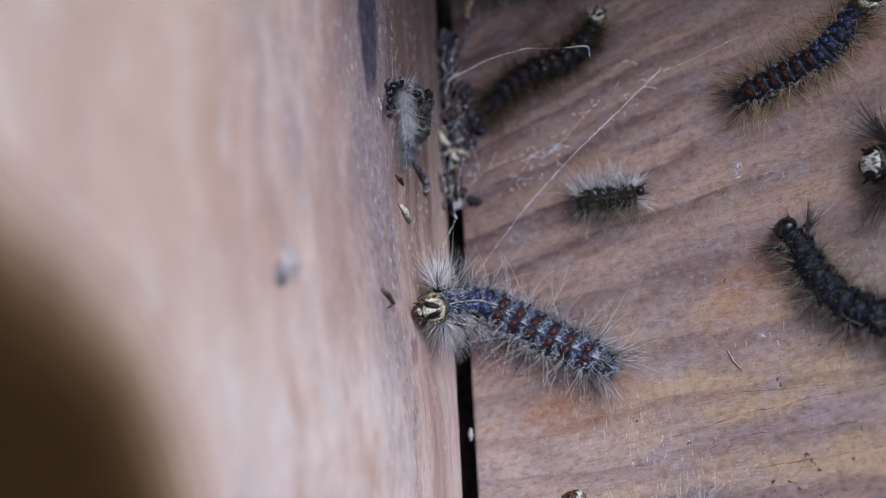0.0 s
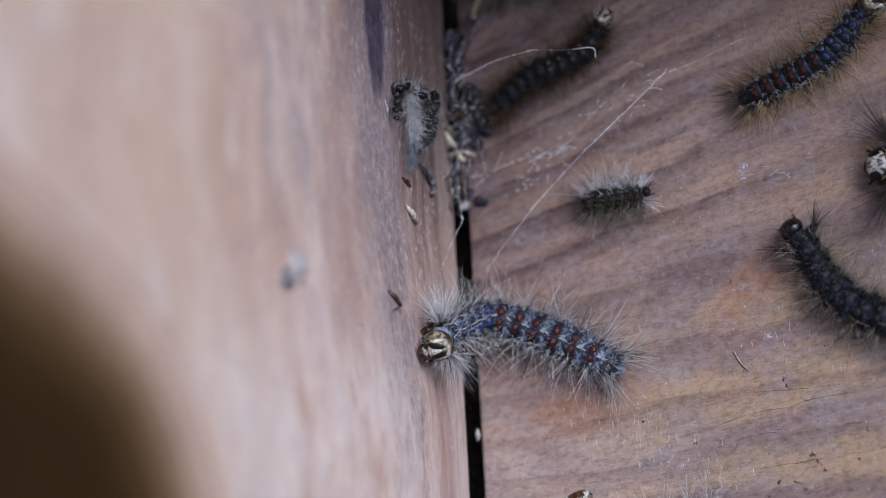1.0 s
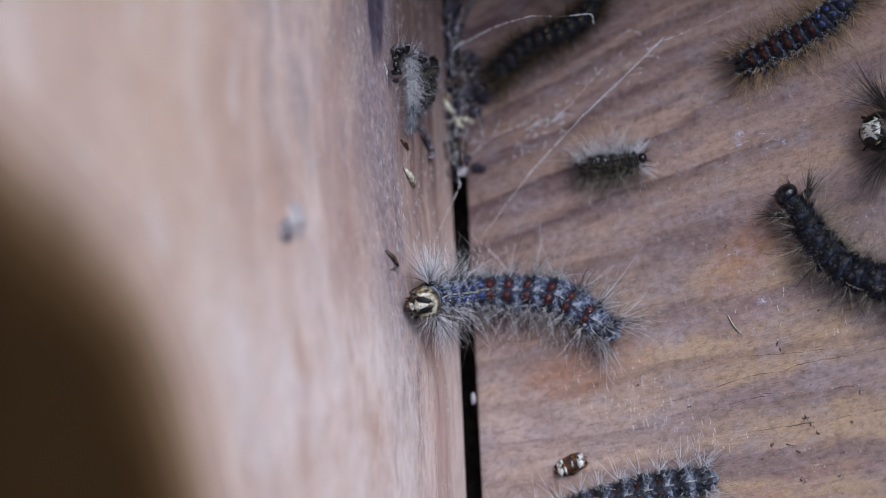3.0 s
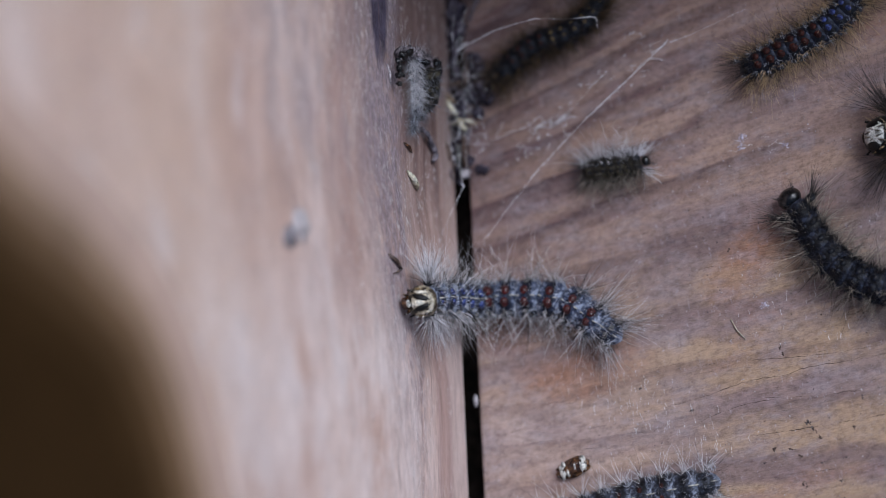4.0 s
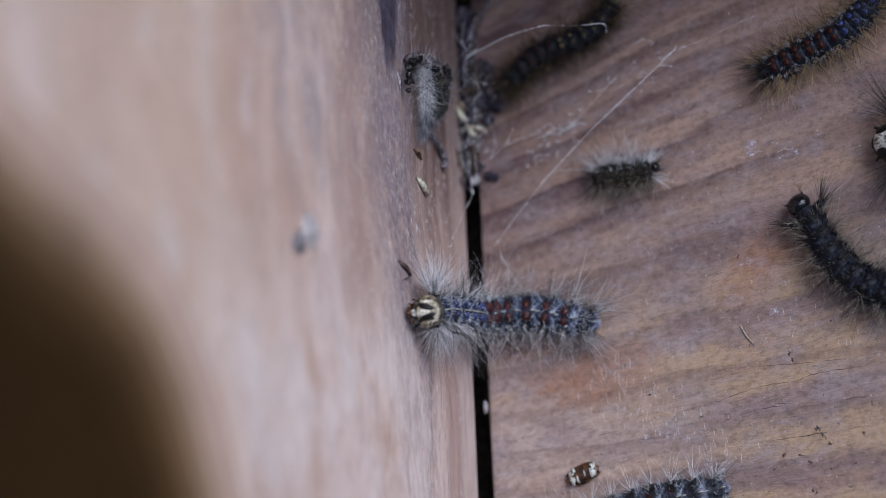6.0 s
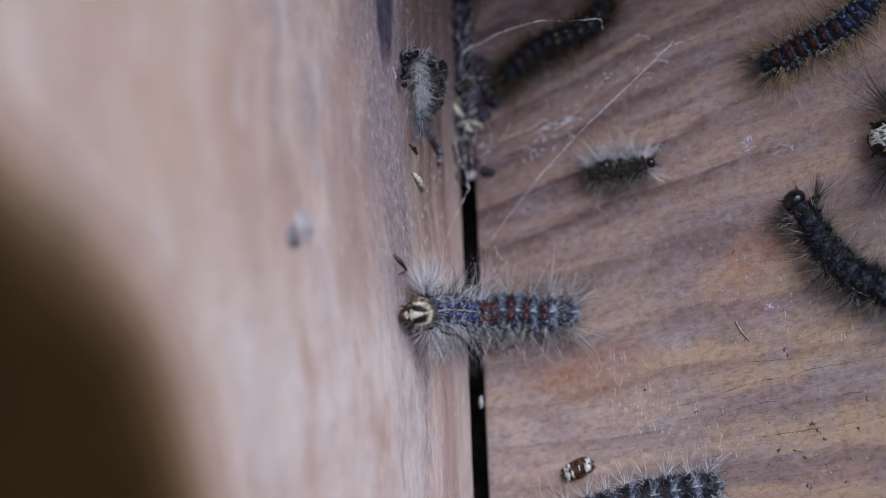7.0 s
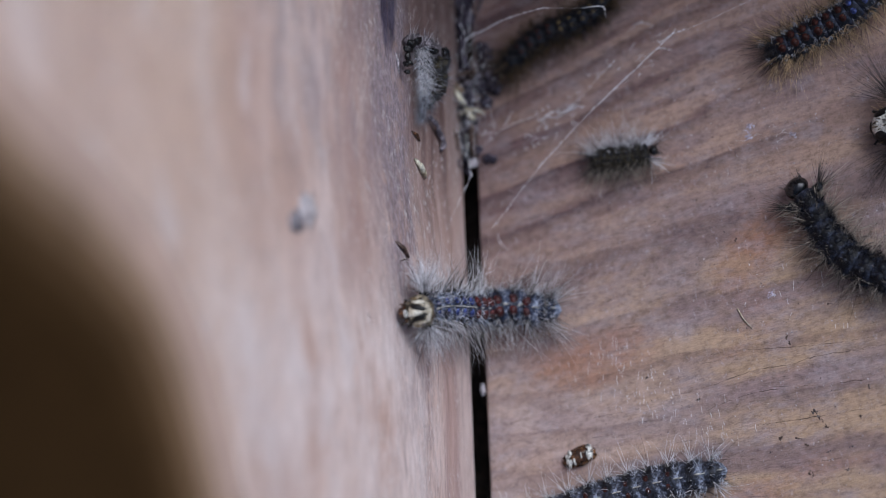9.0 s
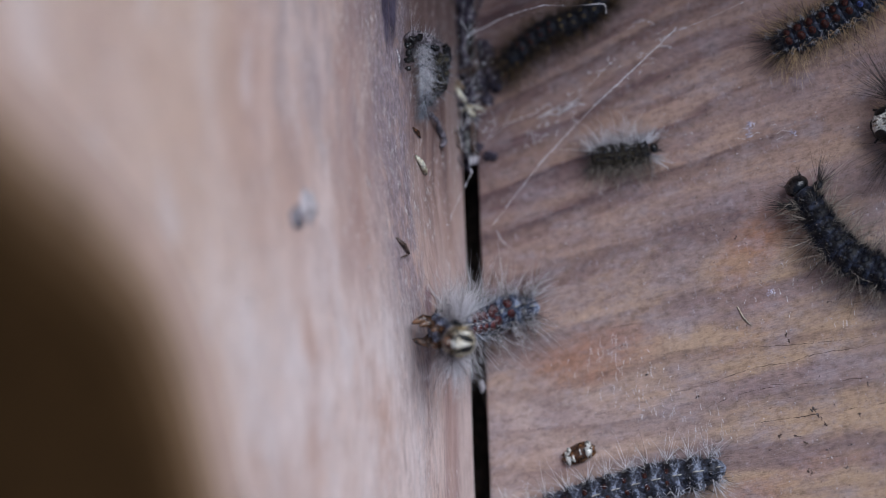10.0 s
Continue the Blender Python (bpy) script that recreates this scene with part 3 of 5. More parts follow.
def build_head(thing, r, style, rng):
    """Head shell with cheeks, stripes, mouthparts, eyes and feelers. It faces +x; its crown is at +z."""
    shell = (0.78 * r, 1.0 * r, 1.02 * r)
    verts, faces = [], []
    rings, around = 12, 20
    for i in range(rings + 1):
        th = math.pi * i / rings
        for j in range(around):
            ph = 2 * math.pi * j / around
            d = Vector((math.cos(th), math.sin(th) * math.cos(ph), math.sin(th) * math.sin(ph)))
            cleft = 1 - 0.07 * math.exp(-(d.y / 0.12) ** 2) * max(0, d.z) ** 2
            verts.append((d.x * shell[0], d.y * shell[1] * (1 + 0.05 * d.z), d.z * shell[2] * cleft))
    for i in range(rings):
        for j in range(around):
            a, b = i * around + j, i * around + (j + 1) % around
            faces.append((a, b, b + around, a + around))
    skin, stripe = {"cream": (M_MOTTLE, M_BLACKGLOSS), "white": (M_BLACKGLOSS, M_BLACKGLOSS), "black": (M_HEADGLOSS, M_BLACKGLOSS)}[style]
    head = part("head", mesh_of("head", verts, faces), skin, thing, {"cream": "cream head mottled brown with two black stripes", "white": "white mottled head with black marks", "black": "glossy black head"}[style])
    q = r
    if style != "black":
        light = M_CREAM if style == "cream" else M_WHITEFACE
        frons = [(0, 0.80 * q), (0.08 * q, 0.45 * q), (0.17 * q, 0.1 * q), (0.32 * q, -0.30 * q), (0.20 * q, -0.42 * q), (0, -0.46 * q),
                 (-0.20 * q, -0.42 * q), (-0.32 * q, -0.30 * q), (-0.17 * q, 0.1 * q), (-0.08 * q, 0.45 * q)]
        if style == "white":
            frons = [(0.66 * q * math.cos(a), 0.05 * q + 0.72 * q * math.sin(a) * (1 + 0.15 * math.cos(2 * a))) for a in [2 * math.pi * i / 16 for i in range(16)]]
        part("face_wedge", face_patch(frons, shell, 0.10 * MM), light, head, "pale wedge down the face")
        for s in (1, -1):
            if style == "white":
                part("face_stripe", face_patch(leaf_outline(s * 0.58 * q, -0.55 * q, s * 0.50 * q, 0.42 * q, 0.20 * q), shell, 0.17 * MM), stripe, head, "black patch")
                for y0, z0, y1, z1, w in ((0.08, -0.5, 0.13, 0.05, 0.05), (0.18, 0.2, 0.06, 0.6, 0.04), (0.28, 0.35, 0.42, 0.75, 0.05), (0.30, -0.1, 0.22, 0.15, 0.03)):
                    part("face_stripe", face_patch(leaf_outline(s * y0 * q, z0 * q, s * y1 * q, z1 * q, w * q), shell, 0.18 * MM), M_MOTTLE, head, "dark mottle")
                continue
            part("face_stripe", face_patch(leaf_outline(s * 0.50 * q, -0.36 * q, s * 0.13 * q, 0.80 * q, 0.165 * q), shell, 0.13 * MM), stripe, head, "black stripe")
            part("cheek", face_patch(leaf_outline(s * 0.70 * q, -0.35 * q, s * 0.55 * q, 0.74 * q, 0.085 * q), shell, 0.09 * MM), light, head, "pale streak")
            part("cheek", face_patch(leaf_outline(s * 0.84 * q, -0.30 * q, s * 0.80 * q, 0.30 * q, 0.05 * q), shell, 0.08 * MM), M_OCHRE, head)
        crown = None if style == "white" else [(0.66 * q * math.cos(a), (0.74 - 0.10 * math.cos(a) ** 2) * q + 0.17 * q * math.sin(a)) for a in [2 * math.pi * i / 12 for i in range(12)]]
        if crown:
            part("crown", face_patch(crown, shell, 0.06 * MM), light, head, "cream crown behind the stripes")
    v, f = lump(7, (0.34 * q, 0.42 * q, 0.30 * q), 0.12, 6, 10)
    chin = (0.52, -1.05) if style == "cream" else (0.30, -0.85)
    part("mouthparts", mesh_of("mouthparts", [p + Vector((chin[0] * q, 0, chin[1] * q)) for p in v], f), M_MOUTH if style == "cream" else M_HEADGLOSS, head, "glossy mouthparts")
    v, f = lump(9, (0.12 * q, 0.26 * q, 0.13 * q), 0.08, 5, 8)
    if style == "cream":
        part("upper_lip", mesh_of("upper_lip", [p + Vector((0.74 * q, 0, -0.68 * q)) for p in v], f), M_WHITEFACE, head)
    for s in (1, -1):
        for k in range(3):
            v, f = lump(5, (0.07 * q,) * 3, 0.02, 4, 7)
            o = Vector((0.50 * q - 0.05 * k * q, s * (0.70 + 0.05 * k) * q, (-0.42 - 0.14 * k) * q))
            part("eye", mesh_of("eye", [p + o for p in v], f), M_BLACKGLOSS, head)
        if style != "cream":
            continue
        v, f = tube([(0.6 * q, s * 0.45 * q, -0.62 * q), (0.85 * q, s * 0.58 * q, -0.72 * q), (1.0 * q, s * 0.60 * q, -0.82 * q)], [0.09 * q, 0.07 * q, 0.02 * q], 6)
        part("feeler", mesh_of("feeler", v, f), M_LEG, head)
    hairs = []
    for _ in range(26):
        a = rng.uniform(0, 2 * math.pi)
        root = Vector((0.45 * q, math.cos(a) * 0.8 * q, math.sin(a) * 0.8 * q))
        hairs.append(hair(rng, root, root + Vector((1.0 * q, 0, 0)), rng.uniform(1.2, 2.6) * MM, Vector((0, 0, 0)), 0.035))
    v, f = merged(hairs)
    part("head_hairs", mesh_of("head_hairs", v, f), M_HAIR_PALE if style == "cream" else M_HAIR_TAN if style == "white" else M_HAIR_DARK, head)
    return head


TAPER = [0.74, 0.84, 0.93, 0.97, 1.0, 1.0, 1.0, 1.0, 1.0, 0.98, 0.90, 0.74]


def caterpillar(name, points, side, r, look_of, label, seed, n=12, legs=True, category="caterpillar"):
    """A hairy caterpillar in rigid pieces: head, body segments with warts, hair tufts and legs."""
    rng = random.Random(seed)
    thing = tagged(new(name), label, category)
    head_half = 0.55 * r
    poses, step = stations(points, n, side, head_half)
    head = build_head(thing, r * look_of.get("head", 0.92), look_of["face"], rng)
    head.matrix_basis = poses[0] @ Matrix.Rotation(radians(-look_of.get("tilt", 0)), 4, "Y")
    warts = {}
    pieces = [head]
    for i in range(n):
        q = i * 11 / max(n - 1, 1)
        j = min(int(q), 10)
        k = TAPER[j] + (TAPER[j + 1] - TAPER[j]) * (q - j)
        rr = r * k
        front = 0.97 if i else 0.9
        seg = part("segment", segment_mesh("segment", rr, step * 0.66, front, 0.80 if i == n - 1 else 0.99, rng), look_of["skin"], thing, m=poses[i + 1])
        pieces.append(seg)
        # broken pale line down the back
        if look_of.get("line"):
            for x0 in ((-0.55, -0.30, -0.02, 0.24) if q < 5 else (-0.55, 0.28)):
                pts = [Vector(((x0 + x) * step, 0.06 * rr * noise.noise(Vector((x * 9, i, seed))), rr * 0.985)) for x in (0, 0.1, 0.2, 0.28)]
                v, f = tube(pts, [0.05 * MM, 0.14 * MM, 0.15 * MM, 0.05 * MM], 6)
                part("back_line", mesh_of("back_line", v, f), M_LINE, seg, "cream dash down the back")
        spots = look_of["spots"](q)
        big = look_of.get("spot_size", 0.265) * (0.78 if q < 4.6 else 1.0)
        for angle, size, mat in ((19, big, spots), (-19, big, spots), (58, 0.17, look_of["side"]), (-58, 0.17, look_of["side"]), (96, 0.20, look_of.get("low", M_GREYWART)), (-96, 0.20, look_of.get("low", M_GREYWART))):
            key = (mat.name, size)
            if key not in warts:
                warts[key] = wart_mesh("wart", size * r)
            a = radians(angle)
            out = Vector((0, math.sin(a), math.cos(a)))
            size_k = (0.8 if q > 10.3 or q < 1 else 1.0) * rng.uniform(0.9, 1.08) * k
            m = Matrix.Translation(out * rr * 0.94 + Vector((rng.uniform(-0.05, 0.05) * rr, 0, 0))) @ Matrix.Rotation(-a, 4, "X") @ Matrix.Diagonal((size_k, size_k, size_k, 1))
            part("wart", warts[key], mat, seg, m=m)
        # hair: dorsal bristles, side sprays, a low fringe and short fuzz over the skin
        dens, lng = look_of["density"], look_of["length"]
        end = 1.0 if 1 < q < 10 else 1.35
        bunches = {}

        def grow(mat, strand):
            bunches.setdefault(mat.name, (mat, []))[1].append(strand)

        lean_x = look_of["sweep"] if "sweep" in look_of else 0.5 if q < 1.2 else (-0.9 if q > 10 else (-0.35 if q > 8.5 else 0.0))
        if "top_hair" in look_of:
            for _ in range(34):
                a = radians(rng.gauss(58, 11))
                out = Vector((0, math.sin(a), math.cos(a)))
                way = out * 0.7 + Vector((rng.gauss(-0.9, 0.3), rng.gauss(0, 0.5), 0))
                grow(look_of["top_hair"], hair(rng, out * rr * 0.97 + Vector((rng.uniform(-0.6, 0.6) * step, 0, 0)), way, rng.uniform(1.8, 4.2) * MM, Vector((0, 0, 0)), 0.045, 4, 0.4))
        for s in (1, -1):
            fringe = look_of["hair"] if s > 0 else look_of.get("hair_right", look_of["hair"])
            for base, count, spread, lo, hi, dark_share, thick in ((20, 9, 0.8, 0.9, 3.0, 0.7, 0.036), (58, 15, 0.7, 2.0, 6.5, 0.45, 0.043), (96, 32, 0.75, 2.2, 9.5, 0.22, 0.038)):
                clump = rng.gauss(0, 0.35)
                for _ in range(int(count * dens * end)):
                    if rng.random() < 0.22:
                        clump = rng.gauss(0, spread * 0.8)
                    a = radians(base + rng.gauss(0, 7)) * s
                    out = Vector((0, math.sin(a), math.cos(a)))
                    root = out * rr * 0.97 + Vector((rng.gauss(0, look_of.get("spread", 0.2)) * step, 0, 0))
                    way = out + Vector((rng.gauss(lean_x + clump, 0.28), rng.gauss(0, 0.3), rng.gauss(0.10, 0.32)))
                    size = lng * MM * (lo + (hi - lo) * rng.random() ** 1.3) * (1.0 if s > 0 else look_of.get("right_len", 1.0))
                    droop = Vector((0, 0, -0.25)) if base > 50 else Vector((0, 0, 0))
                    grow(M_HAIR_DARK if rng.random() < look_of["dark_hair"] * dark_share * 1.4 else fringe, hair(rng, root, way, size, droop, thick, 5, 0.6))
        for s in (1, -1):
            for _ in range(int(5 * dens * end)):
                a = radians(rng.uniform(45, 100)) * s
                out = Vector((0, math.sin(a), math.cos(a)))
                way = out + Vector((rng.gauss(lean_x * 1.3, 0.5), 0, rng.gauss(0.1, 0.3)))
                grow(M_HAIR_DARK if rng.random() < look_of["dark_hair"] * 0.5 else (look_of["hair"] if s > 0 else look_of.get("hair_right", look_of["hair"])), hair(rng, out * rr * 0.97, way, rng.uniform(8.5, 13.5) * lng * MM * (1.0 if s > 0 else look_of.get("right_len", 1.0)), Vector((0, 0, -0.2)), 0.038, 6, 0.55))
        for _ in range(int(look_of.get("fuzz", 150))):
            a = radians(rng.uniform(-115, 115))
            if abs(a) < 0.5 and rng.random() < 0.45:
                continue
            out = Vector((0, math.sin(a), math.cos(a)))
            root = out * rr * 0.95 + Vector((rng.uniform(-0.6, 0.6) * step, 0, 0))
            way = out * 0.7 + Vector((rng.gauss(-0.2, 0.8), rng.gauss(0, 0.6), rng.gauss(0, 0.6)))
            grow(M_HAIR_DARK if rng.random() < look_of["dark_hair"] * 0.6 else look_of.get("fuzz_hair", M_HAIR_BLUE), hair(rng, root, way, rng.uniform(0.5, 1.5) * MM * lng, Vector((0, 0, 0)), 0.042, 2))
        # pale brushes that stand between the warts
        for mat, count, lo, hi in look_of.get("brush", ()):
            for a0 in (-62, -40, 40, 62):
                a = radians(a0 + rng.gauss(0, 5))
                out = Vector((0, math.sin(a), math.cos(a)))
                root = out * rr * 0.96 + Vector(((-0.42 + rng.gauss(0, 0.06)) * step, 0, 0))
                for _ in range(count):
                    way = out + Vector((rng.gauss(0, 0.38), rng.gauss(0, 0.3), rng.gauss(0, 0.3)))
                    grow(mat, hair(rng, root + Vector((rng.gauss(0, 0.12) * rr, rng.gauss(0, 0.10) * rr, 0)), way, rng.uniform(lo, hi) * MM, Vector((0, 0, 0)), 0.045, 3, 0.4))
        if q > 9.9:
            for _ in range(int(34 * dens)):
                a = radians(rng.uniform(-105, 105))
                out = Vector((0, math.sin(a), math.cos(a)))
                way = out * rng.uniform(0.25, 0.9) + Vector((-1, 0, rng.gauss(0.1, 0.15)))
                grow(M_HAIR_DARK if rng.random() < look_of["dark_hair"] * 0.55 else look_of.get("tail_hair", look_of["hair"]), hair(rng, out * rr * 0.8 - Vector((0.35 * step, 0, 0)), way, rng.uniform(3.5, 10) * lng * MM, Vector((0, 0, -0.15)), 0.042, 5, 0.45))
        if i == 0 and look_of.get("shoulder"):
            mat, count, lo, hi = look_of["shoulder"]
            for s in (1, -1):
                knob_out, knob_r = look_of.get("knob_at", (1.02, 0.30))
                knob = Vector((0.30 * step, s * rr * knob_out, 0.12 * rr))
                v, f = lump(17, (knob_r * rr,) * 3, 0.18, 6, 10)
                part("shoulder_knob", mesh_of("shoulder_knob", [p + knob - Vector((0, 0, 0.25 * rr)) for p in v], f), look_of.get("knob", M_SKIN_DARK), seg, "bristly knob beside the head")
                for _ in range(count):
                    way = Vector((rng.gauss(look_of.get("forward", 0.75), 0.5), s * abs(rng.gauss(0.95, 0.35)), rng.gauss(0.25, 0.4)))
                    grow(M_HAIR_DARK if rng.random() < look_of["dark_hair"] * 0.25 else mat, hair(rng, knob + way.normalized() * 0.22 * rr, way, rng.uniform(lo, hi) * MM, Vector((-0.25, 0, -0.15)), 0.044, 5, 0.35))
        for mat, bunch in bunches.values():
            v, f = merged(bunch)
            part("hair_tuft", mesh_of("hair_tuft", v, f), mat, seg)
        if legs and i < 3:
            for s in (1, -1):
                v, f = tube([(0, s * 0.45 * rr, -0.70 * rr), (0.1 * rr, s * 0.62 * rr, -1.05 * rr), (0.25 * rr, s * 0.50 * rr, -1.42 * rr), (0.34 * rr, s * 0.42 * rr, -1.62 * rr)],
                            [0.30 * rr, 0.25 * rr, 0.16 * rr, 0.04 * rr], 8)
                part("leg", mesh_of("leg", v, f), M_LEG, seg, "jointed dark amber leg")
        elif legs and (5 <= i <= 8 or i == n - 1):
            for s in (1, -1):
                v, f = tube([(0, s * 0.50 * rr, -0.55 * rr), (0, s * 0.58 * rr, -0.85 * rr), (0, s * 0.60 * rr, -1.0 * rr)], [0.30 * rr, 0.26 * rr, 0.30 * rr], 8)
                part("proleg", mesh_of("proleg", v, f), M_RUST, seg, "stubby proleg")
    return thing, pieces


def red_blue(q):
    return M_BLUE if q < 4.6 else (M_RED if q < 10.5 else M_GREYWART)


def rust_blue(q):
    return M_BLUE if q < 4.6 else (M_RUST if q < 10.2 else M_SKIN_BLUE)


def all_dark(q):
    return M_RUST if 6.5 < q < 7.5 else M_SKIN_BLUE


LOOK_MAIN = dict(face="cream", head=0.82, forward=0.1, skin=M_SKIN, line=True, spots=red_blue, side=M_GREYWART, hair=M_HAIR_PALE, density=1.05, spread=0.14, length=0.95, dark_hair=0.7, fuzz=190, spot_size=0.275, brush=((M_HAIR_BLUE, 9, 0.7, 1.9),), shoulder=(M_HAIR_WHITE, 190, 2.8, 9.2))
LOOK_RUST = dict(face="cream", skin=M_SKIN_BLUE, line=False, spots=rust_blue, side=M_GREYWART, hair=M_HAIR_TAN, density=1.15, length=0.74, dark_hair=0.9, fuzz=150, fuzz_hair=M_HAIR_BLACK, brush=((M_HAIR_BLUE, 10, 0.5, 1.4),), tail_hair=M_HAIR_DARK, spot_size=0.29, shoulder=(M_HAIR_TAN, 40, 3, 7), tilt=30)
LOOK_BLACK = dict(face="black", skin=M_SKIN_INK, line=False, spots=all_dark, side=M_SKIN_BLUE, low=M_SKIN_DARK, hair=M_HAIR_DULL, density=1.0, length=0.85, dark_hair=0.62, head=0.72, fuzz=420, fuzz_hair=M_HAIR_BLACK, brush=((M_HAIR_SPIKE, 20, 0.6, 2.0),), spot_size=0.27,
                  shoulder=(M_HAIR_DARK, 34, 3.5, 7.5), tilt=25, knob_at=(1.3, 0.40))
LOOK_LOW = dict(face="cream", skin=M_SKIN_SLATE, line=True, spots=lambda q: M_RUST if q < 10 else M_SKIN_DARK, side=M_GREYWART, hair=M_HAIR_WHITE, density=0.62, spread=0.05, length=0.66, dark_hair=0.6, fuzz=260, fuzz_hair=M_HAIR_GREY, brush=((M_HAIR_BLUE, 14, 0.6, 1.8),), tail_hair=M_HAIR_DARK, spot_size=0.16)
LOOK_TOP = dict(face="cream", head=0.8, tilt=35, skin=M_SKIN_DARK, line=False, spots=lambda q: M_OCHRE if q < 6 else (M_RUST if q < 10 else M_SKIN_DARK), side=M_SKIN_DARK, low=M_SKIN_DARK, hair=M_HAIR_BROWN, density=1.0, length=0.72,
                dark_hair=0.5, fuzz=260, fuzz_hair=M_HAIR_BLACK, spot_size=0.2)
LOOK_FUZZ = dict(face="black", skin=M_SKIN_BROWN, line=False, spots=lambda q: M_SKIN_DARK, side=M_SKIN_DARK, hair=M_HAIR_WHITE, hair_right=M_HAIR_DULL, right_len=0.95, density=1.05, length=0.64, dark_hair=0.5, forward=1.3, head=0.46, fuzz=300,
                 fuzz_hair=M_HAIR_OLIVE, tail_hair=M_HAIR_GREY, spot_size=0.2, shoulder=(M_HAIR_WHITE, 46, 2.0, 6.0), knob_at=(0.62, 0.5))
LOOK_WHITE = dict(face="white", skin=M_SKIN_DARK, line=False, spots=rust_blue, side=M_BLUE, low=M_SKIN_DARK, hair=M_HAIR_BROWN, density=2.8, length=0.9, dark_hair=1.0, head=1.14, fuzz=220, fuzz_hair=M_HAIR_BLACK, shoulder=(M_HAIR_DARK, 120, 6, 15), tilt=52,
                  knob_at=(1.45, 0.42))


def mm_points(rows):
    return [Vector(p) * MM for p in rows]


# The crawling caterpillar: its tail, middle and turn on the board, and its head on the wall, in millimetres
TAIL = [(0, 32, -11, 18, -2.6, 5.5), (0.5, 32, -11, 18, -2.7, 4), (1, 32, -11, 18, -2.7, 3), (1.5, 32, -11, 18, -2.7, 1.5), (2, 32, -11, 18, -2.7, 1),
        (3.5, 32.2, -11.6, 19, -1.3, 0.5), (4.5, 31.3, -11, 18, -2.5, -1.5), (5.5, 28, -8, 15.5, -2.5, -2), (7, 22.8, -5.3, 13, -3.8, -3), (7.5, 22, -5.8, 12, -3.5, -3.2),
        (8, 21, -5.4, 12, -3.9, -3.5), (8.5, 21, -5.6, 11, -4.1, -3.6), (9, 18.3, -6.5, 10.5, -5, -4.3), (9.5, 15.8, -6.2, 9.5, -5, -5), (10, 14, -6.2, 9, -5.5, -6)]
HEAD = [(0, 1.5, 2, 23), (0.5, 1.5, -2, 23), (1, 1.5, -5, 25), (1.5, 1.5, -7, 24.5), (2, 1.5, -7, 25), (3.5, 1.5, -4.2, 32), (4.5, 1.5, -5, 33), (5.5, 1.5, -5.3, 34),
        (7, 1.5, -7, 36), (7.5, 1.5, -8, 35), (8, 1.5, -8, 33.5), (8.5, 1.5, -9, 38), (9, 1.5, -9.4, 38), (9.5, 8.0, -12.6, 40), (10, 10.5, -16.8, 42)]


def crawl_line(k):
    """The body's line from head to tail at row k."""
    _, tx, ty, mx, my, ky = TAIL[k]
    _, hx, hy, hz = HEAD[k]
    off = hx - 1.5
    low = 9 + (hz - 9) * 0.45
    return mm_points([(hx, hy, hz), (1.6 + off * 0.25, ky + (hy - ky) * 0.62, low + (hz - low) * 0.45), (2.2, ky + (hy - ky) * 0.2, 9.6),
                      (7.0, ky * 0.8 + my * 0.2, 4.9), (mx, my, 3.9), ((mx + tx) / 2, (my + ty) / 2 + 0.2, 3.8), (tx - 1.5, ty + 0.7, 3.4)])


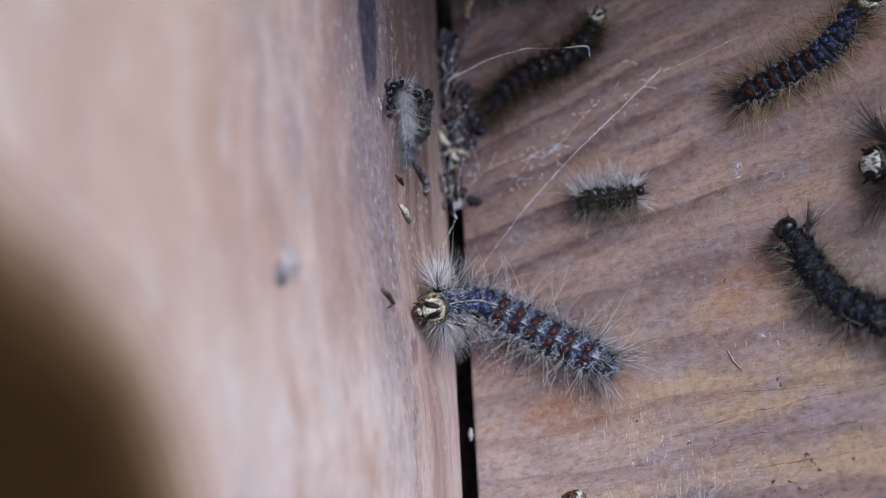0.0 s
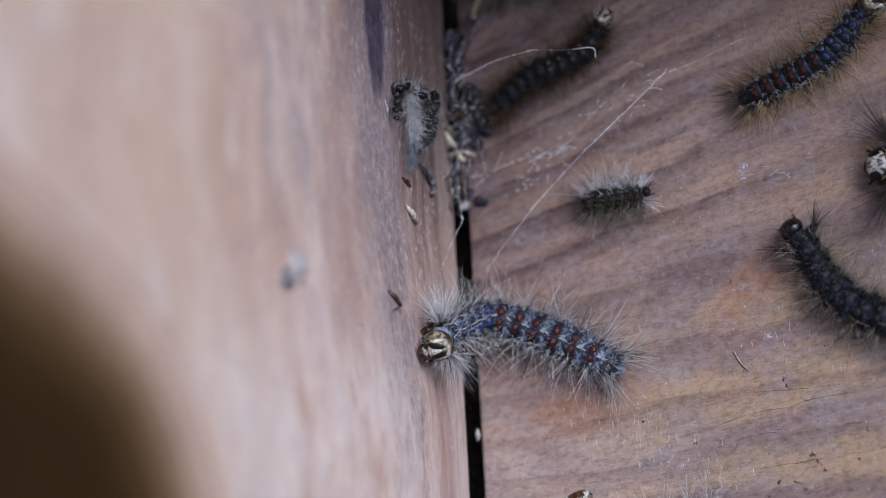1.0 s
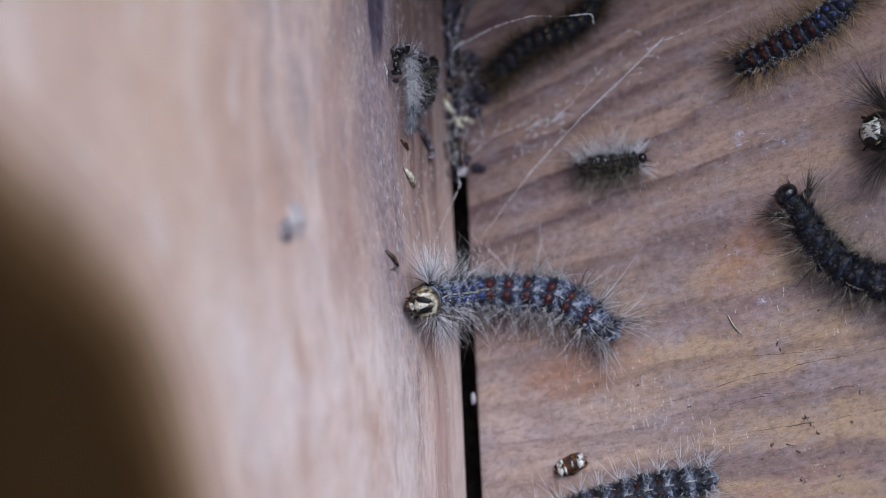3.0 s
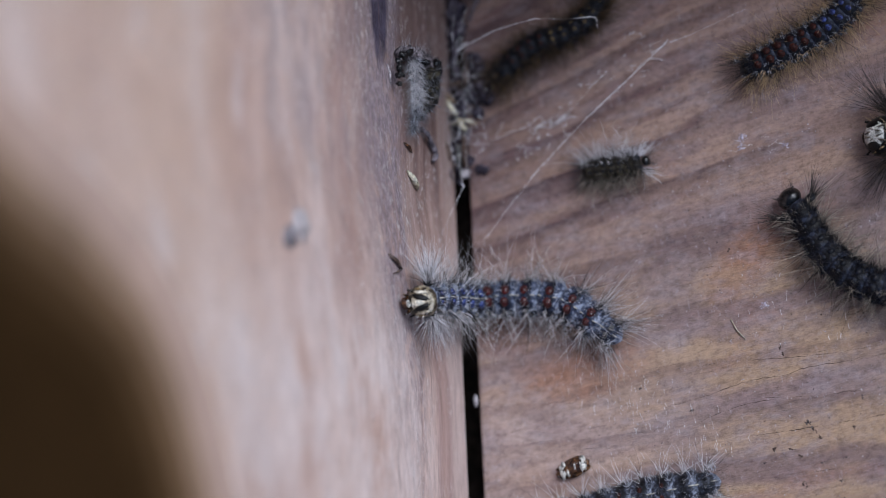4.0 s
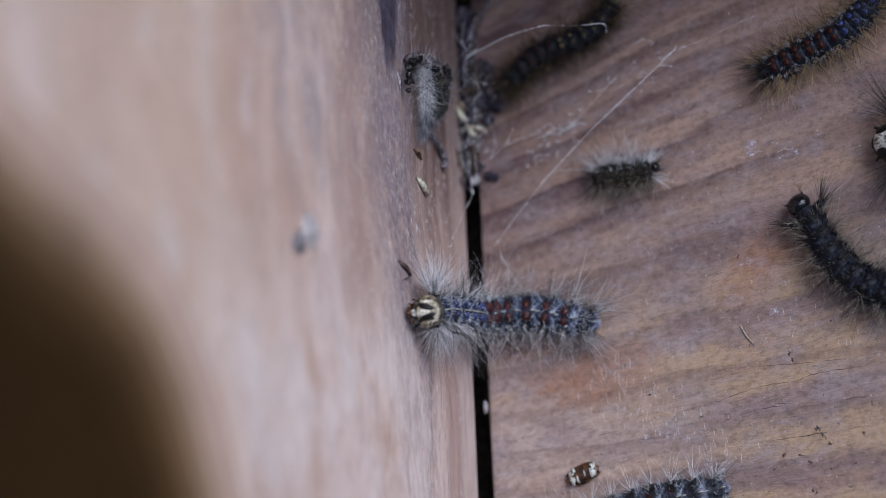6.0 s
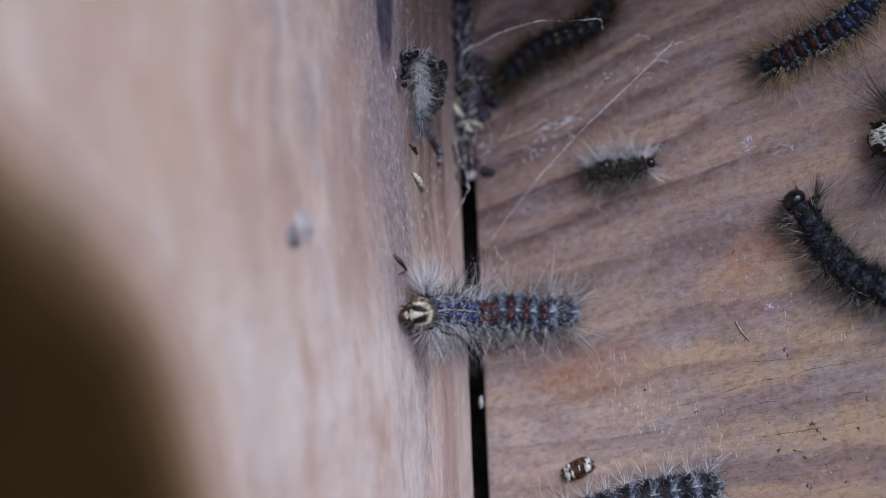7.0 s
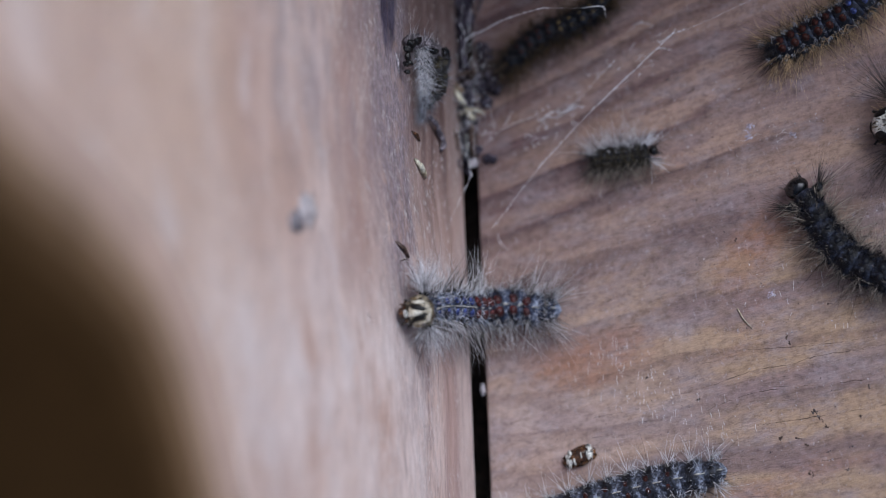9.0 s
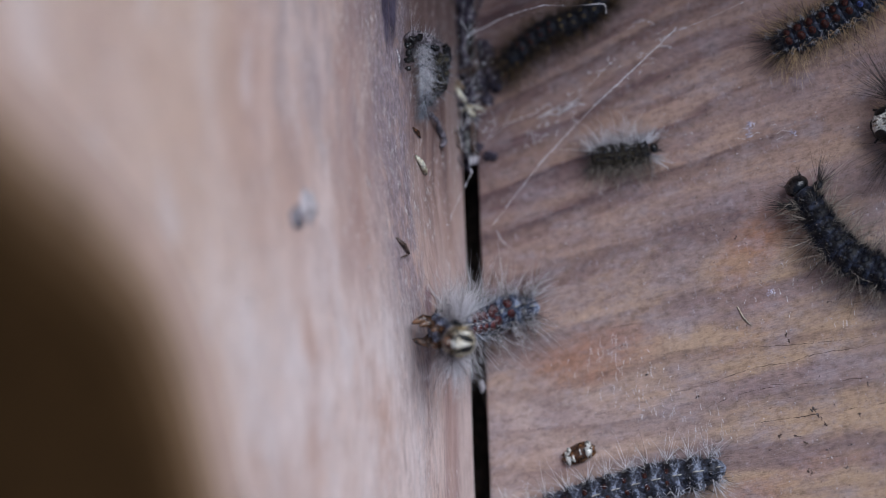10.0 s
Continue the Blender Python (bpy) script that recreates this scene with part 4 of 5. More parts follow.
# ---- the place ----
def build_place():
    board = tagged(part("floor", slab([(0, -0.16), (0.24, -0.16), (0.24, 0.20), (0, 0.20)], 0.02), M_BOARD, smooth=False),
                   "weathered pinkish-brown pine board with diagonal grain", "floor", kind="structure")
    # the wall: an upright plank, its slanted end shaped to fit the camera's view
    edge = [(y + 0.005, z - 0.006) for y, z in ((0.012, 0.215), (0.0, 0.192), (-0.0112, 0.1645), (-0.0155, 0.1517), (-0.0198, 0.142), (-0.0245, 0.1340), (-0.0338, 0.1258), (-0.0438, 0.1202), (-0.055, 0.1150), (-0.07, 0.1078), (-0.09, 0.098), (-0.12, 0.083), (-0.16, 0.063))]
    bm = slab([(-0.16, 0.0012), (0.20, 0.0012), (0.20, 0.209), *edge], 0.006)
    for v in bm.verts:
        if v.co.z < -0.005 and v.co.y > 0.04:
            v.co += Vector((0.008, -0.016, 0))
    turn = Matrix(((0, 0, 1, -0.0025), (1, 0, 0, 0), (0, 1, 0, 0), (0, 0, 0, 1)))
    bm.transform(turn)
    bmesh.ops.recalc_face_normals(bm, faces=bm.faces)
    line = spline([(0, y, z) for y, z in edge], 80)

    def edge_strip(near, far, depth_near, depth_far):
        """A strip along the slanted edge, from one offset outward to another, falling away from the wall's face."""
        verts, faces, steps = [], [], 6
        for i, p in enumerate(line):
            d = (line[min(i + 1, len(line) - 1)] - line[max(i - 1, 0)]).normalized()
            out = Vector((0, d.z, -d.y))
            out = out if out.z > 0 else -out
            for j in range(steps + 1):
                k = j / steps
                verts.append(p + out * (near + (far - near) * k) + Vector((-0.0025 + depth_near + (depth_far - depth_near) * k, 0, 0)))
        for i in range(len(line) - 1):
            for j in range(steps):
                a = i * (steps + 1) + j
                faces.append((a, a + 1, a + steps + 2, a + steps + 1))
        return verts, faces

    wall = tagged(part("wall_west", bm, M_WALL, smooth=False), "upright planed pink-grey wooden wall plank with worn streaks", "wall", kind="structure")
    # strips along the slanted edge step from tan to black, painting a soft shadow
    tan, dark_tone, count = Vector((0.49, 0.36, 0.30)), Vector((0.032, 0.017, 0.006)), 12
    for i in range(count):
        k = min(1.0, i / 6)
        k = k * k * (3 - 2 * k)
        tone = [a ** (1 - k) * b ** k for a, b in zip(tan, dark_tone)]
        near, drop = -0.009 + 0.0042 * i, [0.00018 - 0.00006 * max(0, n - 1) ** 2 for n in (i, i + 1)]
        part("shade_strip", mesh_of("shade_strip", *edge_strip(near, near + 0.0042, *drop)), uneven_tone("edge_shade", tone), wall,
             "tan start of the painted shadow along the slanted edge" if i < 3 else "brown middle of the painted shadow along the slanted edge" if i < 5 else "near-black depth of the painted shadow along the slanted edge")
    # timber added behind the slanted end, as backdrop to the painted dark corner
    bm = slab([(-0.20, -0.03), (0.24, -0.03), (0.24, 0.26), (-0.20, 0.26)], 0.02)
    bm.transform(Matrix(((0, 0, 1, -0.06), (1, 0, 0, 0), (0, 1, 0, 0), (0, 0, 0, 1))))
    bmesh.ops.recalc_face_normals(bm, faces=bm.faces)
    tagged(part("added_backing", bm, M_DARKWOOD, smooth=False), "brown timber added behind the wall plank as the dark corner's backdrop", "timber", kind="structure")
    # added joist, near black: the gap's shade is put into its colour
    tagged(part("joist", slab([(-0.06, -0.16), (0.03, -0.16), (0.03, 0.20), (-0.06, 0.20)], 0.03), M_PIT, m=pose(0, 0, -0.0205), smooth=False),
           "near-black joist added below the gap to keep it dark", "timber", kind="structure")
    # unseen plank, added to block sun and sky from the far end
    bm = slab([(-0.06, -0.03), (0.24, -0.03), (0.24, 0.108), (-0.06, 0.108)], 0.018)
    bm.transform(Matrix(((1, 0, 0, 0), (0, 0, -1, 0.090), (0, 1, 0, 0), (0, 0, 0, 1))))
    bmesh.ops.recalc_face_normals(bm, faces=bm.faces)
    tagged(part("shade_plank", bm, M_BOARD, smooth=False), "unseen plank added past the far end to shade the board", "wall", kind="structure")
    return board, wall


board, wall = build_place()


def crack(points, width, seed, parent):
    """A thin ragged strip along the grain, a shade proud of the board, coloured as a split's dark inside."""
    rng = random.Random(seed)
    line = spline([(x * MM, y * MM, 0) for x, y in points], 60)
    verts, faces = [], []
    for i, p in enumerate(line):
        k = math.sin(math.pi * i / (len(line) - 1)) ** 0.5
        w = width * MM * (0.15 + 0.75 * k) * rng.uniform(0.4, 1.2) * max(0.06, min(1.0, 0.55 + 2.2 * noise.noise(Vector((i * 0.22, seed * 7.3, 0)))))
        j = Vector((0, rng.gauss(0, 0.06) * MM, 0))
        verts += [p + j + Vector((0, w, -0.00005)), p + j + Vector((0, 0, 0.00004)), p + j + Vector((0, -w, -0.00005))]
        if i:
            a = 3 * (i - 1)
            faces += [(a, a + 3, a + 4, a + 1), (a + 1, a + 4, a + 5, a + 2)]
    part("crack", mesh_of("crack", verts, faces), M_CRACK, parent)


for i, (pts, w) in enumerate([([(36.9, -24.1), (45.8, -22.4), (53.5, -20.4), (61.1, -19.7), (65.4, -18.7), (78.9, -17.5), (90, -16)], 0.20),
                              ([(43.2, -27.5), (53.2, -24.6), (64, -24), (78.3, -23.5), (90, -22)], 0.15),
                              ([(51.7, -30.8), (62.4, -30.1), (77.9, -28.7), (90, -27)], 0.18),
                              ([(41.7, -17.2), (50.6, -16.3), (65.6, -16.6), (79, -15.7), (90, -14)], 0.13)]):
    crack(pts, w, i, board)


# things on the board and the wall
def build_caterpillars():
    main, pieces = caterpillar("caterpillar", crawl_line(0), round_corner, 3.75 * MM, LOOK_MAIN,
                               "grey hairy caterpillar with blue and red spots, climbing the wall", 11)
    rusty, _ = caterpillar("caterpillar", mm_points([(83.6, 53.5, 3.2), (80.2, 50.9, 3), (78.2, 48.3, 2.9), (74.2, 45.0, 2.9), (68.7, 42.6, 2.9), (62.1, 40.3, 2.8), (57.2, 38.8, 2.6)]),
                           on_board, 3.0 * MM, LOOK_RUST, "dark golden-haired caterpillar with rust-red and blue warts", 12)
    caterpillar("caterpillar", mm_points([(65.0, 12.9, 3.6), (67.7, 8.8, 3.4), (69.9, 3.8, 3.4), (73.6, -1.3, 3.4), (78.4, -4.5, 3.4), (86, -7, 3.4), (98, -9, 3.2)]),
                on_board, 3.3 * MM, LOOK_BLACK, "black hairy caterpillar with a glossy head curled on the board", 13)
    caterpillar("caterpillar", mm_points([(83.2, 22.5, 3.9), (91, 22.2, 3.6), (105, 21, 3.4), (124, 19, 3.2)]),
                on_board, 3.4 * MM, LOOK_WHITE, "dark caterpillar with a white face and long black hairs", 14)
    caterpillar("caterpillar", mm_points([(31.6, 59.2, 3.1), (30, 56.6, 2.8), (27.3, 53.6, 2.8), (22.5, 51.4, 2.8), (16.6, 50.1, 2.8), (11.1, 46.9, 2.8), (7.2, 43.6, 2.5)]),
                on_board, 2.45 * MM, LOOK_TOP, "dark caterpillar with ochre spots and grey hair beside the gap", 15)
    caterpillar("caterpillar", mm_points([(38, 74, 3.2), (28, 70.5, 3), (15, 70, 3), (4, 72, 2.8)]),
                on_board, 2.9 * MM, LOOK_BLACK, "black hairy caterpillar at the far end of the board", 16)
    caterpillar("caterpillar", mm_points([(-1, -50.5, 3.8), (8, -47.4, 3.6), (17.7, -44.4, 3.6), (31, -41.4, 3.6), (44.0, -39.5, 3.6), (47.6, -38.9, 3.3)]),
                on_board, 3.6 * MM, LOOK_LOW, "blue-grey hairy caterpillar with pale back line on the board", 17)
    caterpillar("caterpillar", mm_points([(37.6, 23.8, 2.6), (35.2, 23.2, 2.6), (31.6, 22.9, 2.6), (28.2, 23.2, 2.1), (24.6, 23.2, 1.5)]),
                on_board, 2.3 * MM, LOOK_FUZZ, "small brown dried caterpillar with grey hair", 18, n=8)
    return main, pieces, rusty


main_cat, main_pieces, rusty_cat = build_caterpillars()


def build_cast_skin():
    """A crumpled shed skin on the wall: two folded lobes, white hair combed downwards, black flakes at its top."""
    rng = random.Random(19)
    cast = tagged(new("cast_skin"), "shrivelled grey hairy cast skin stuck to the wall", "cast skin")
    out = Vector((0.45, -0.1, 0.89))
    for name, pts, radii, mat, lab in (
            ("pale_lobe", [(-0.4, 44.0, 27.5), (0.2, 41, 28.3), (0.2, 37, 27.4), (-0.4, 33, 26.5), (-1.2, 29, 26.8)], (0.9, 1.25, 1.1, 0.8, 0.3), M_SKIN_DARK, "folded lobe under white hair"),
            ("dark_lobe", [(-0.2, 43.5, 19.8), (1.1, 41.0, 21.6), (1.4, 38.2, 22.6), (0.8, 35.0, 23.6), (-0.6, 32, 24.8)], (1.1, 1.75, 1.7, 1.2, 0.4), M_SKIN_BROWN, "dark folded lobe with short bristles"),
            ("top_fold", [(-0.8, 43.5, 32.5), (0.0, 44.3, 27), (-0.2, 44.0, 21), (-1.0, 43.6, 17)], (1.2, 1.5, 1.4, 0.9), M_SKIN_ASH, "wrinkled ashy fold")):
        line = spline(mm_points(pts), 40)
        rad = [radii[min(int(q), len(radii) - 2)] * (1 - q % 1) + radii[min(int(q) + 1, len(radii) - 1)] * (q % 1) for q in [(len(radii) - 1) * i / (len(line) - 1) - 1e-6 * (i > 0) for i in range(len(line))]]
        v, f = tube(line, [x * MM for x in rad], 14)
        v = [a + (a - line[i // 14]) * 0.5 * noise.noise(a * 900 + Vector((3, 1, 7))) for i, a in enumerate(v)]
        lobe = part(name, mesh_of(name, v, f), mat, cast, lab)
        tufts = {}
        for _ in range(1500 if name == "pale_lobe" else 560 if name == "dark_lobe" else 240):
            i = rng.randrange(1, len(line) - 1)
            down = (line[i + 1] - line[i - 1]).normalized()
            side = down.cross(out).normalized()
            a = rng.gauss(0.15, 0.5) if name == "pale_lobe" and rng.random() < 0.7 else rng.gauss(0, 0.9)
            n = out * math.cos(a) + side * math.sin(a)
            if name == "pale_lobe":
                hairs, way, size = ((M_HAIR_WHITE if rng.random() < 0.4 else M_HAIR_PALE if rng.random() < 0.5 else M_HAIR_BLUE) if i < 26 and rng.random() < 0.88 else M_HAIR_BLUE if rng.random() < 0.45 else M_HAIR_GREY), n * 0.55 + down * rng.gauss(0.95, 0.45) + side * rng.gauss(0, 0.55), rng.uniform(0.7, 3.4)
            elif name == "dark_lobe":
                hairs, way, size = (M_HAIR_BLACK if rng.random() < 0.35 else M_HAIR_GREY if rng.random() < 0.6 else M_HAIR_BLUE), n + down * rng.gauss(0.3, 0.5) + side * rng.gauss(-0.2, 0.5), rng.uniform(0.8, 2.6)
            else:
                hairs, way, size = (M_HAIR_BLACK if rng.random() < 0.4 else M_HAIR_LILAC if rng.random() < 0.5 else M_HAIR_WHITE), n * 0.6 + Vector((0, 1, 0)) * rng.gauss(0.7, 0.5) + Vector((0, 0, rng.gauss(0, 0.5))), rng.uniform(1.2, 4.6)
            tufts.setdefault(hairs.name, (hairs, []))[1].append(hair(rng, line[i] + n * rad[i] * 0.95 * MM, way, size * MM, Vector((0, 0, 0)), 0.024 if name == "pale_lobe" else 0.030, 4, 0.6))
        for mat2, bunch in tufts.values():
            part("hair_tuft", mesh_of("hair_tuft", *merged(bunch)), mat2, lobe)
    for i, (x, y, z, s) in enumerate(((0.0, 42.4, 33.6, 0.9), (0.2, 43.4, 31.6, 1.0), (-0.2, 41.0, 34.6, 0.8), (-0.4, 39.4, 35.2, 0.9), (-0.6, 37.8, 35.6, 0.8), (-0.6, 36.4, 35.0, 0.7), (1.6, 42.0, 27.0, 1.15), (1.2, 42.6, 21.5, 1.0), (0.8, 44.2, 18.0, 1.25), (0.4, 43.6, 15.8, 0.9), (0.0, 40.6, 36.2, 0.6), (-0.5, 38.6, 33.6, 0.7))):
        v, f = lump(90 + i, (s * MM, s * 0.75 * MM, s * 0.6 * MM), 0.4, 10, 14)
        part("black_flake", mesh_of("black_flake", v, f), M_HEADGLOSS, cast, "shiny black flake of dried skin", pose(x * MM, y * MM, z * MM, 20 * i, 50, 30 * i))
    for i, (x, y, z, s) in enumerate(((1.0, 44.4, 28.5, 0.6), (1.5, 43.2, 24.0, 0.8), (1.0, 45.0, 21.5, 0.6))):
        v, f = lump(130 + i, (s * 0.6 * MM, s * 1.3 * MM, s * 0.3 * MM), 0.6, 8, 12)
        part("papery_scrap", mesh_of("papery_scrap", v, f), M_SKIN_ASH, cast, "crumpled ashy scrap of skin", pose(x * MM, y * MM, z * MM, 25 * i, 40, 50 * i))
    # a shrivelled leg-like shred hanging from its foot
    for pts, rad, mat in (([(-1.8, 31.4, 21), (-1.2, 30.4, 18.5), (-1.6, 29.4, 16.5), (-1.7, 28.2, 15.0)], 0.7, M_LITTER), ([(-1.7, 29.4, 15.2), (-1.4, 27.6, 14.4), (-1.8, 26.0, 15.2)], 0.75, M_LITTER)):
        line = spline(mm_points(pts), 16)
        v, f = tube(line, [rad * MM * (0.7 + 0.4 * noise.noise(Vector((i * 0.6, rad, 0)))) for i in range(len(line))], 8)
        part("shred", mesh_of("shred", v, f), mat, cast, "dusty shrivelled shred")


build_cast_skin()


def build_debris():
    def bit(name, geo, mat, m, label, category, group=""):
        return tagged(part(name, mesh_of(name, *geo), mat, m=m), label, category, group)

    w = -2.5
    bit("husk", tube(mm_points([(w + 0.3, 21.6, 27.9), (w + 0.6, 20.6, 26.0), (w + 0.6, 19.6, 24.4), (w + 0.3, 19.0, 23.0)]), [0.25 * MM, 0.6 * MM, 0.62 * MM, 0.3 * MM], 8), M_CHAFF, None,
        "pale straw-coloured husk stuck to the wall", "husk")
    bit("splinter", tube(mm_points([(w + 0.2, 3.9, 38.4), (w + 0.5, 3.0, 35.5), (w + 0.3, 1.9, 33.0)]), [0.22 * MM, 0.44 * MM, 0.3 * MM], 6), M_TWIG, None, "dark brown wood splinter on the wall", "splinter")
    bit("sliver", tube(mm_points([(w + 0.1, 40.6, 35.4), (w + 0.35, 39, 35), (w + 0.1, 37.0, 34.2)]), [0.1 * MM, 0.28 * MM, 0.1 * MM], 6), M_DUST, None, "thin pale sliver of wood on the wall", "sliver")
    bit("splinter", tube(mm_points([(w + 0.15, 1.9, 33.2), (w + 0.5, 1.2, 34.8), (w + 0.2, 0.6, 36.6)]), [0.16 * MM, 0.2 * MM, 0.08 * MM], 6), M_TWIG, None, "short grey-brown splinter on the wall", "splinter")
    bit("crumb", tube(mm_points([(w + 0.2, 26.9, 28.8), (w + 0.5, 26.4, 27.0), (w + 0.2, 25.8, 25.1)]), [0.15 * MM, 0.4 * MM, 0.2 * MM], 6), M_MOUTH, None, "reddish-brown crumb on the wall", "crumb")
    # shed head shell
    capsule = tagged(new("shed_head_shell"), "glossy brown shed head shell with white patches", "insect shell")
    v, f = lump(21, (3.5 * MM, 1.75 * MM, 1.3 * MM), 0.30, 9, 16)
    part("shell", mesh_of("shell", v, f), M_SHELL, capsule)
    for x, y, s in ((-2.2, -0.3, 1.2), (-1.6, 0.3, 1.1), (-1.1, -0.6, 0.8), (2.3, 0.5, 1.25), (1.9, -0.2, 0.9), (0.6, 0.2, 0.7)):
        v, f = lump(int(x * 10) + 40, (0.45 * s * MM, 1.25 * s * MM, 0.45 * MM), 0.3, 6, 9)
        part("white_patch", mesh_of("white_patch", [p + Vector((x * MM, y * MM, (1.75 - 0.07 * x * x) * MM)) for p in v], f), M_WHITEFACE, capsule, "white papery patch")
    capsule.matrix_basis = pose(0.0191, -0.0343, 0, 0, 0, 14)
    bit("straw", tube(mm_points([(51.5, -8.3, 0.2), (52.6, -10.6, 0.3), (54.1, -12.4, 0.2)]), [0.1 * MM, 0.14 * MM, 0.06 * MM], 5), M_CHAFF, None, "short pale grass fibre on the board", "straw")
    rng = random.Random(5)
    for x, y, ln, ang in ((64.9, -29.2, 1.0, -60), (65.7, -30.4, 0.8, -50), (66.6, -31.9, 0.6, -60), (61.3, -33.7, 0.7, -30), (62.6, -34.9, 0.8, -35), (58.0, -33.4, 0.6, 20), (63.2, -40.6, 1.2, -60),
                          (60.4, -14.6, 0.5, 30), (60.9, -15.7, 0.5, 80), (73, -30.6, 0.5, 70), (42.9, -25, 0.35, 0), (66.9, -36.4, 0.5, 10), (40.5, 38.3, 0.5, 15), (71, -36, 0.5, 40), (75, -25, 0.5, 80),
                          (70, -40, 0.6, 20), (69, -9, 0.6, 10), (56, -36, 0.4, 0), (52, 5, 0.4, 40), (33, -20, 0.35, 10)):
        crumbs = []
        for c in range(rng.randint(4, 8)):
            v, f = lump(rng.randint(1, 900), (ln * rng.uniform(0.12, 0.4) * MM, rng.uniform(0.08, 0.2) * MM, 0.07 * MM), 0.7, 5, 8)
            at = Vector((rng.uniform(-0.8, 0.8) * ln, rng.gauss(0, 0.22) * ln, 0)) * MM
            crumbs.append(([q + at for q in v], f))
        bit("dirt_speck", merged(crumbs), rng.choice((M_GRIT, M_TWIG)), pose(x * MM, y * MM, -0.00005, 0, 0, ang), "small dark speck of dirt on the board", "dirt", "dirt specks")
    for x, y, ln, ang in ((57.8, -6.2, 0.9, 40), (56.0, 26.5, 0.9, 70), (55.7, 24.8, 0.9, 20), (64.3, 24.2, 0.7, 0), (56.4, -4.4, 0.4, 60), (71.5, 32, 0.35, 0), (68.8, 27.6, 0.4, 30), (45, -30.5, 0.4, 10),
                          (30, 31.5, 0.35, 40), (27.5, 15, 0.3, 0), (47, 18, 0.35, 60), (67, -38, 0.5, 0), (50, -3, 0.3, 10), (38, -13, 0.3, 0), (61.5, -13.8, 0.4, 20)):
        crumbs = []
        for c in range(rng.randint(3, 6) if ln < 0.6 else 16):
            v, f = lump(rng.randint(1, 900), (ln * rng.uniform(0.10, 0.32) * MM, rng.uniform(0.05, 0.16) * MM, 0.06 * MM), 0.9, 5, 8)
            at = Vector((rng.uniform(-0.8, 0.8) * ln, rng.gauss(0, 0.35) * ln, 0)) * MM
            crumbs.append(([q + at for q in v], f))
        bit("dust_fleck", merged(crumbs), M_DUST if ln < 0.6 else M_WEB, pose(x * MM, y * MM, -0.00004, 0, 0, ang), "tiny pale fleck of dust on the board", "dust", "dust flecks")
    # litter caught at the head of the gap
    for i, (pts, rad, mat, label) in enumerate([
            ([(7.0, 67.6, 5.6), (6.2, 65.2, 6.2), (5.2, 63.0, 5.6)], 0.8, M_BARKCHIP, "ragged tan bark chip caught above the gap"),
            ([(6.9, 64.5, 3), (4.6, 61, 3.4), (2.5, 57.2, 3)], 0.35, M_LITTER, "dusty grey stalk leaning over the gap"),
            ([(-2.6, 42.2, 4), (-1.6, 41.4, 4.6), (-0.7, 40.2, 4)], 0.42, M_BARKCHIP, "tan stem bit across the gap"),
            ([(-3, 42, 3), (-1.5, 39.5, 5), (-0.5, 37.6, 4)], 0.5, M_CHAFF, "curved pale straw bit in the gap litter"),
            ([(-0.5, 37.0, 3.5), (0.6, 35.4, 4.2), (1.2, 34.6, 3.4)], 0.6, M_CHAFF, "pale straw bit in the gap litter"),
            ([(0.4, 47, 2.5), (1.6, 44.8, 3.4), (0.6, 43.4, 3)], 0.5, M_TWIG, "curled brown bark shred in the gap litter"),
            ([(0.2, 34, 2), (0.4, 30.5, 3), (0.2, 27.2, 2)], 0.55, M_TWIG, "dusty grey-brown twig along the gap"),
            ([(-1.2, 32, 2), (-0.9, 29, 3), (-1.2, 26.6, 2)], 0.5, M_GREYWART, "dusty grey twig along the gap"),
            ([(-3.0, 32.5, 6), (-2.2, 30.5, 5), (-2.0, 28.4, 5)], 0.5, M_TWIG, "brown twig against the wall foot"),
            ([(-2.0, 50, 3), (-0.4, 47.5, 4), (0.3, 45, 3)], 0.55, M_DIRT, "black dirt crumb string over the gap"),
            ([(-2.2, 36, 3), (0.6, 36.6, 4), (2.6, 36.2, 1)], 0.25, M_CHAFF, "thin straw across the gap"),
            ([(5.0, 46.2, 0.4), (5.6, 44.7, 0.5), (6.3, 43.4, 0.4)], 0.35, M_CHAFF, "thin yellow husk fibre on the board")]):
        line = spline(mm_points(pts), 12)
        geo = tube(line, [rad * MM * (0.6 + 0.5 * math.sin(math.pi * (0.1 + 0.8 * j / (len(line) - 1)))) * random.Random(i * 50 + j).uniform(0.8, 1.15) for j in range(len(line))], 7)
        bit("litter_shred", geo, mat, None, label, "litter", "gap litter")
    for i, (x, y, z, s, mat) in enumerate([(1.4, 42.5, 0, 1.9, M_DIRT), (-1.0, 41, 0.5, 1.7, M_DIRT), (2.6, 49.8, 0, 1.4, M_DIRT), (2.6, 26.9, 0, 0.9, M_DIRT), (3.6, 26.6, 0, 0.7, M_DIRT), (-0.6, 26.4, 0, 0.9, M_DUST),
                                           (-1.0, 38.5, 0.5, 1.4, M_DIRT), (-0.9, 33.5, 0.5, 1.3, M_DIRT), (-1.4, 56, 0.2, 2.0, M_DIRT), (-0.9, 60, 0.2, 2.2, M_DIRT), (-1.2, 46, 0.2, 1.8, M_DIRT), (5.9, 44.2, 0, 0.5, M_CHAFF), (4.0, 44.6, 0, 2.0, M_DIRT), (5.0, 41.4, 0, 1.5, M_DIRT), (3.2, 47.2, 0, 1.7, M_DIRT), (3.0, 38.6, 0, 1.2, M_DIRT), (0.6, 29.0, 0, 0.9, M_DIRT)]):
        v, f = lump(60 + i, (s * MM, s * 1.2 * MM, s * 0.7 * MM), 0.45, 8, 12)
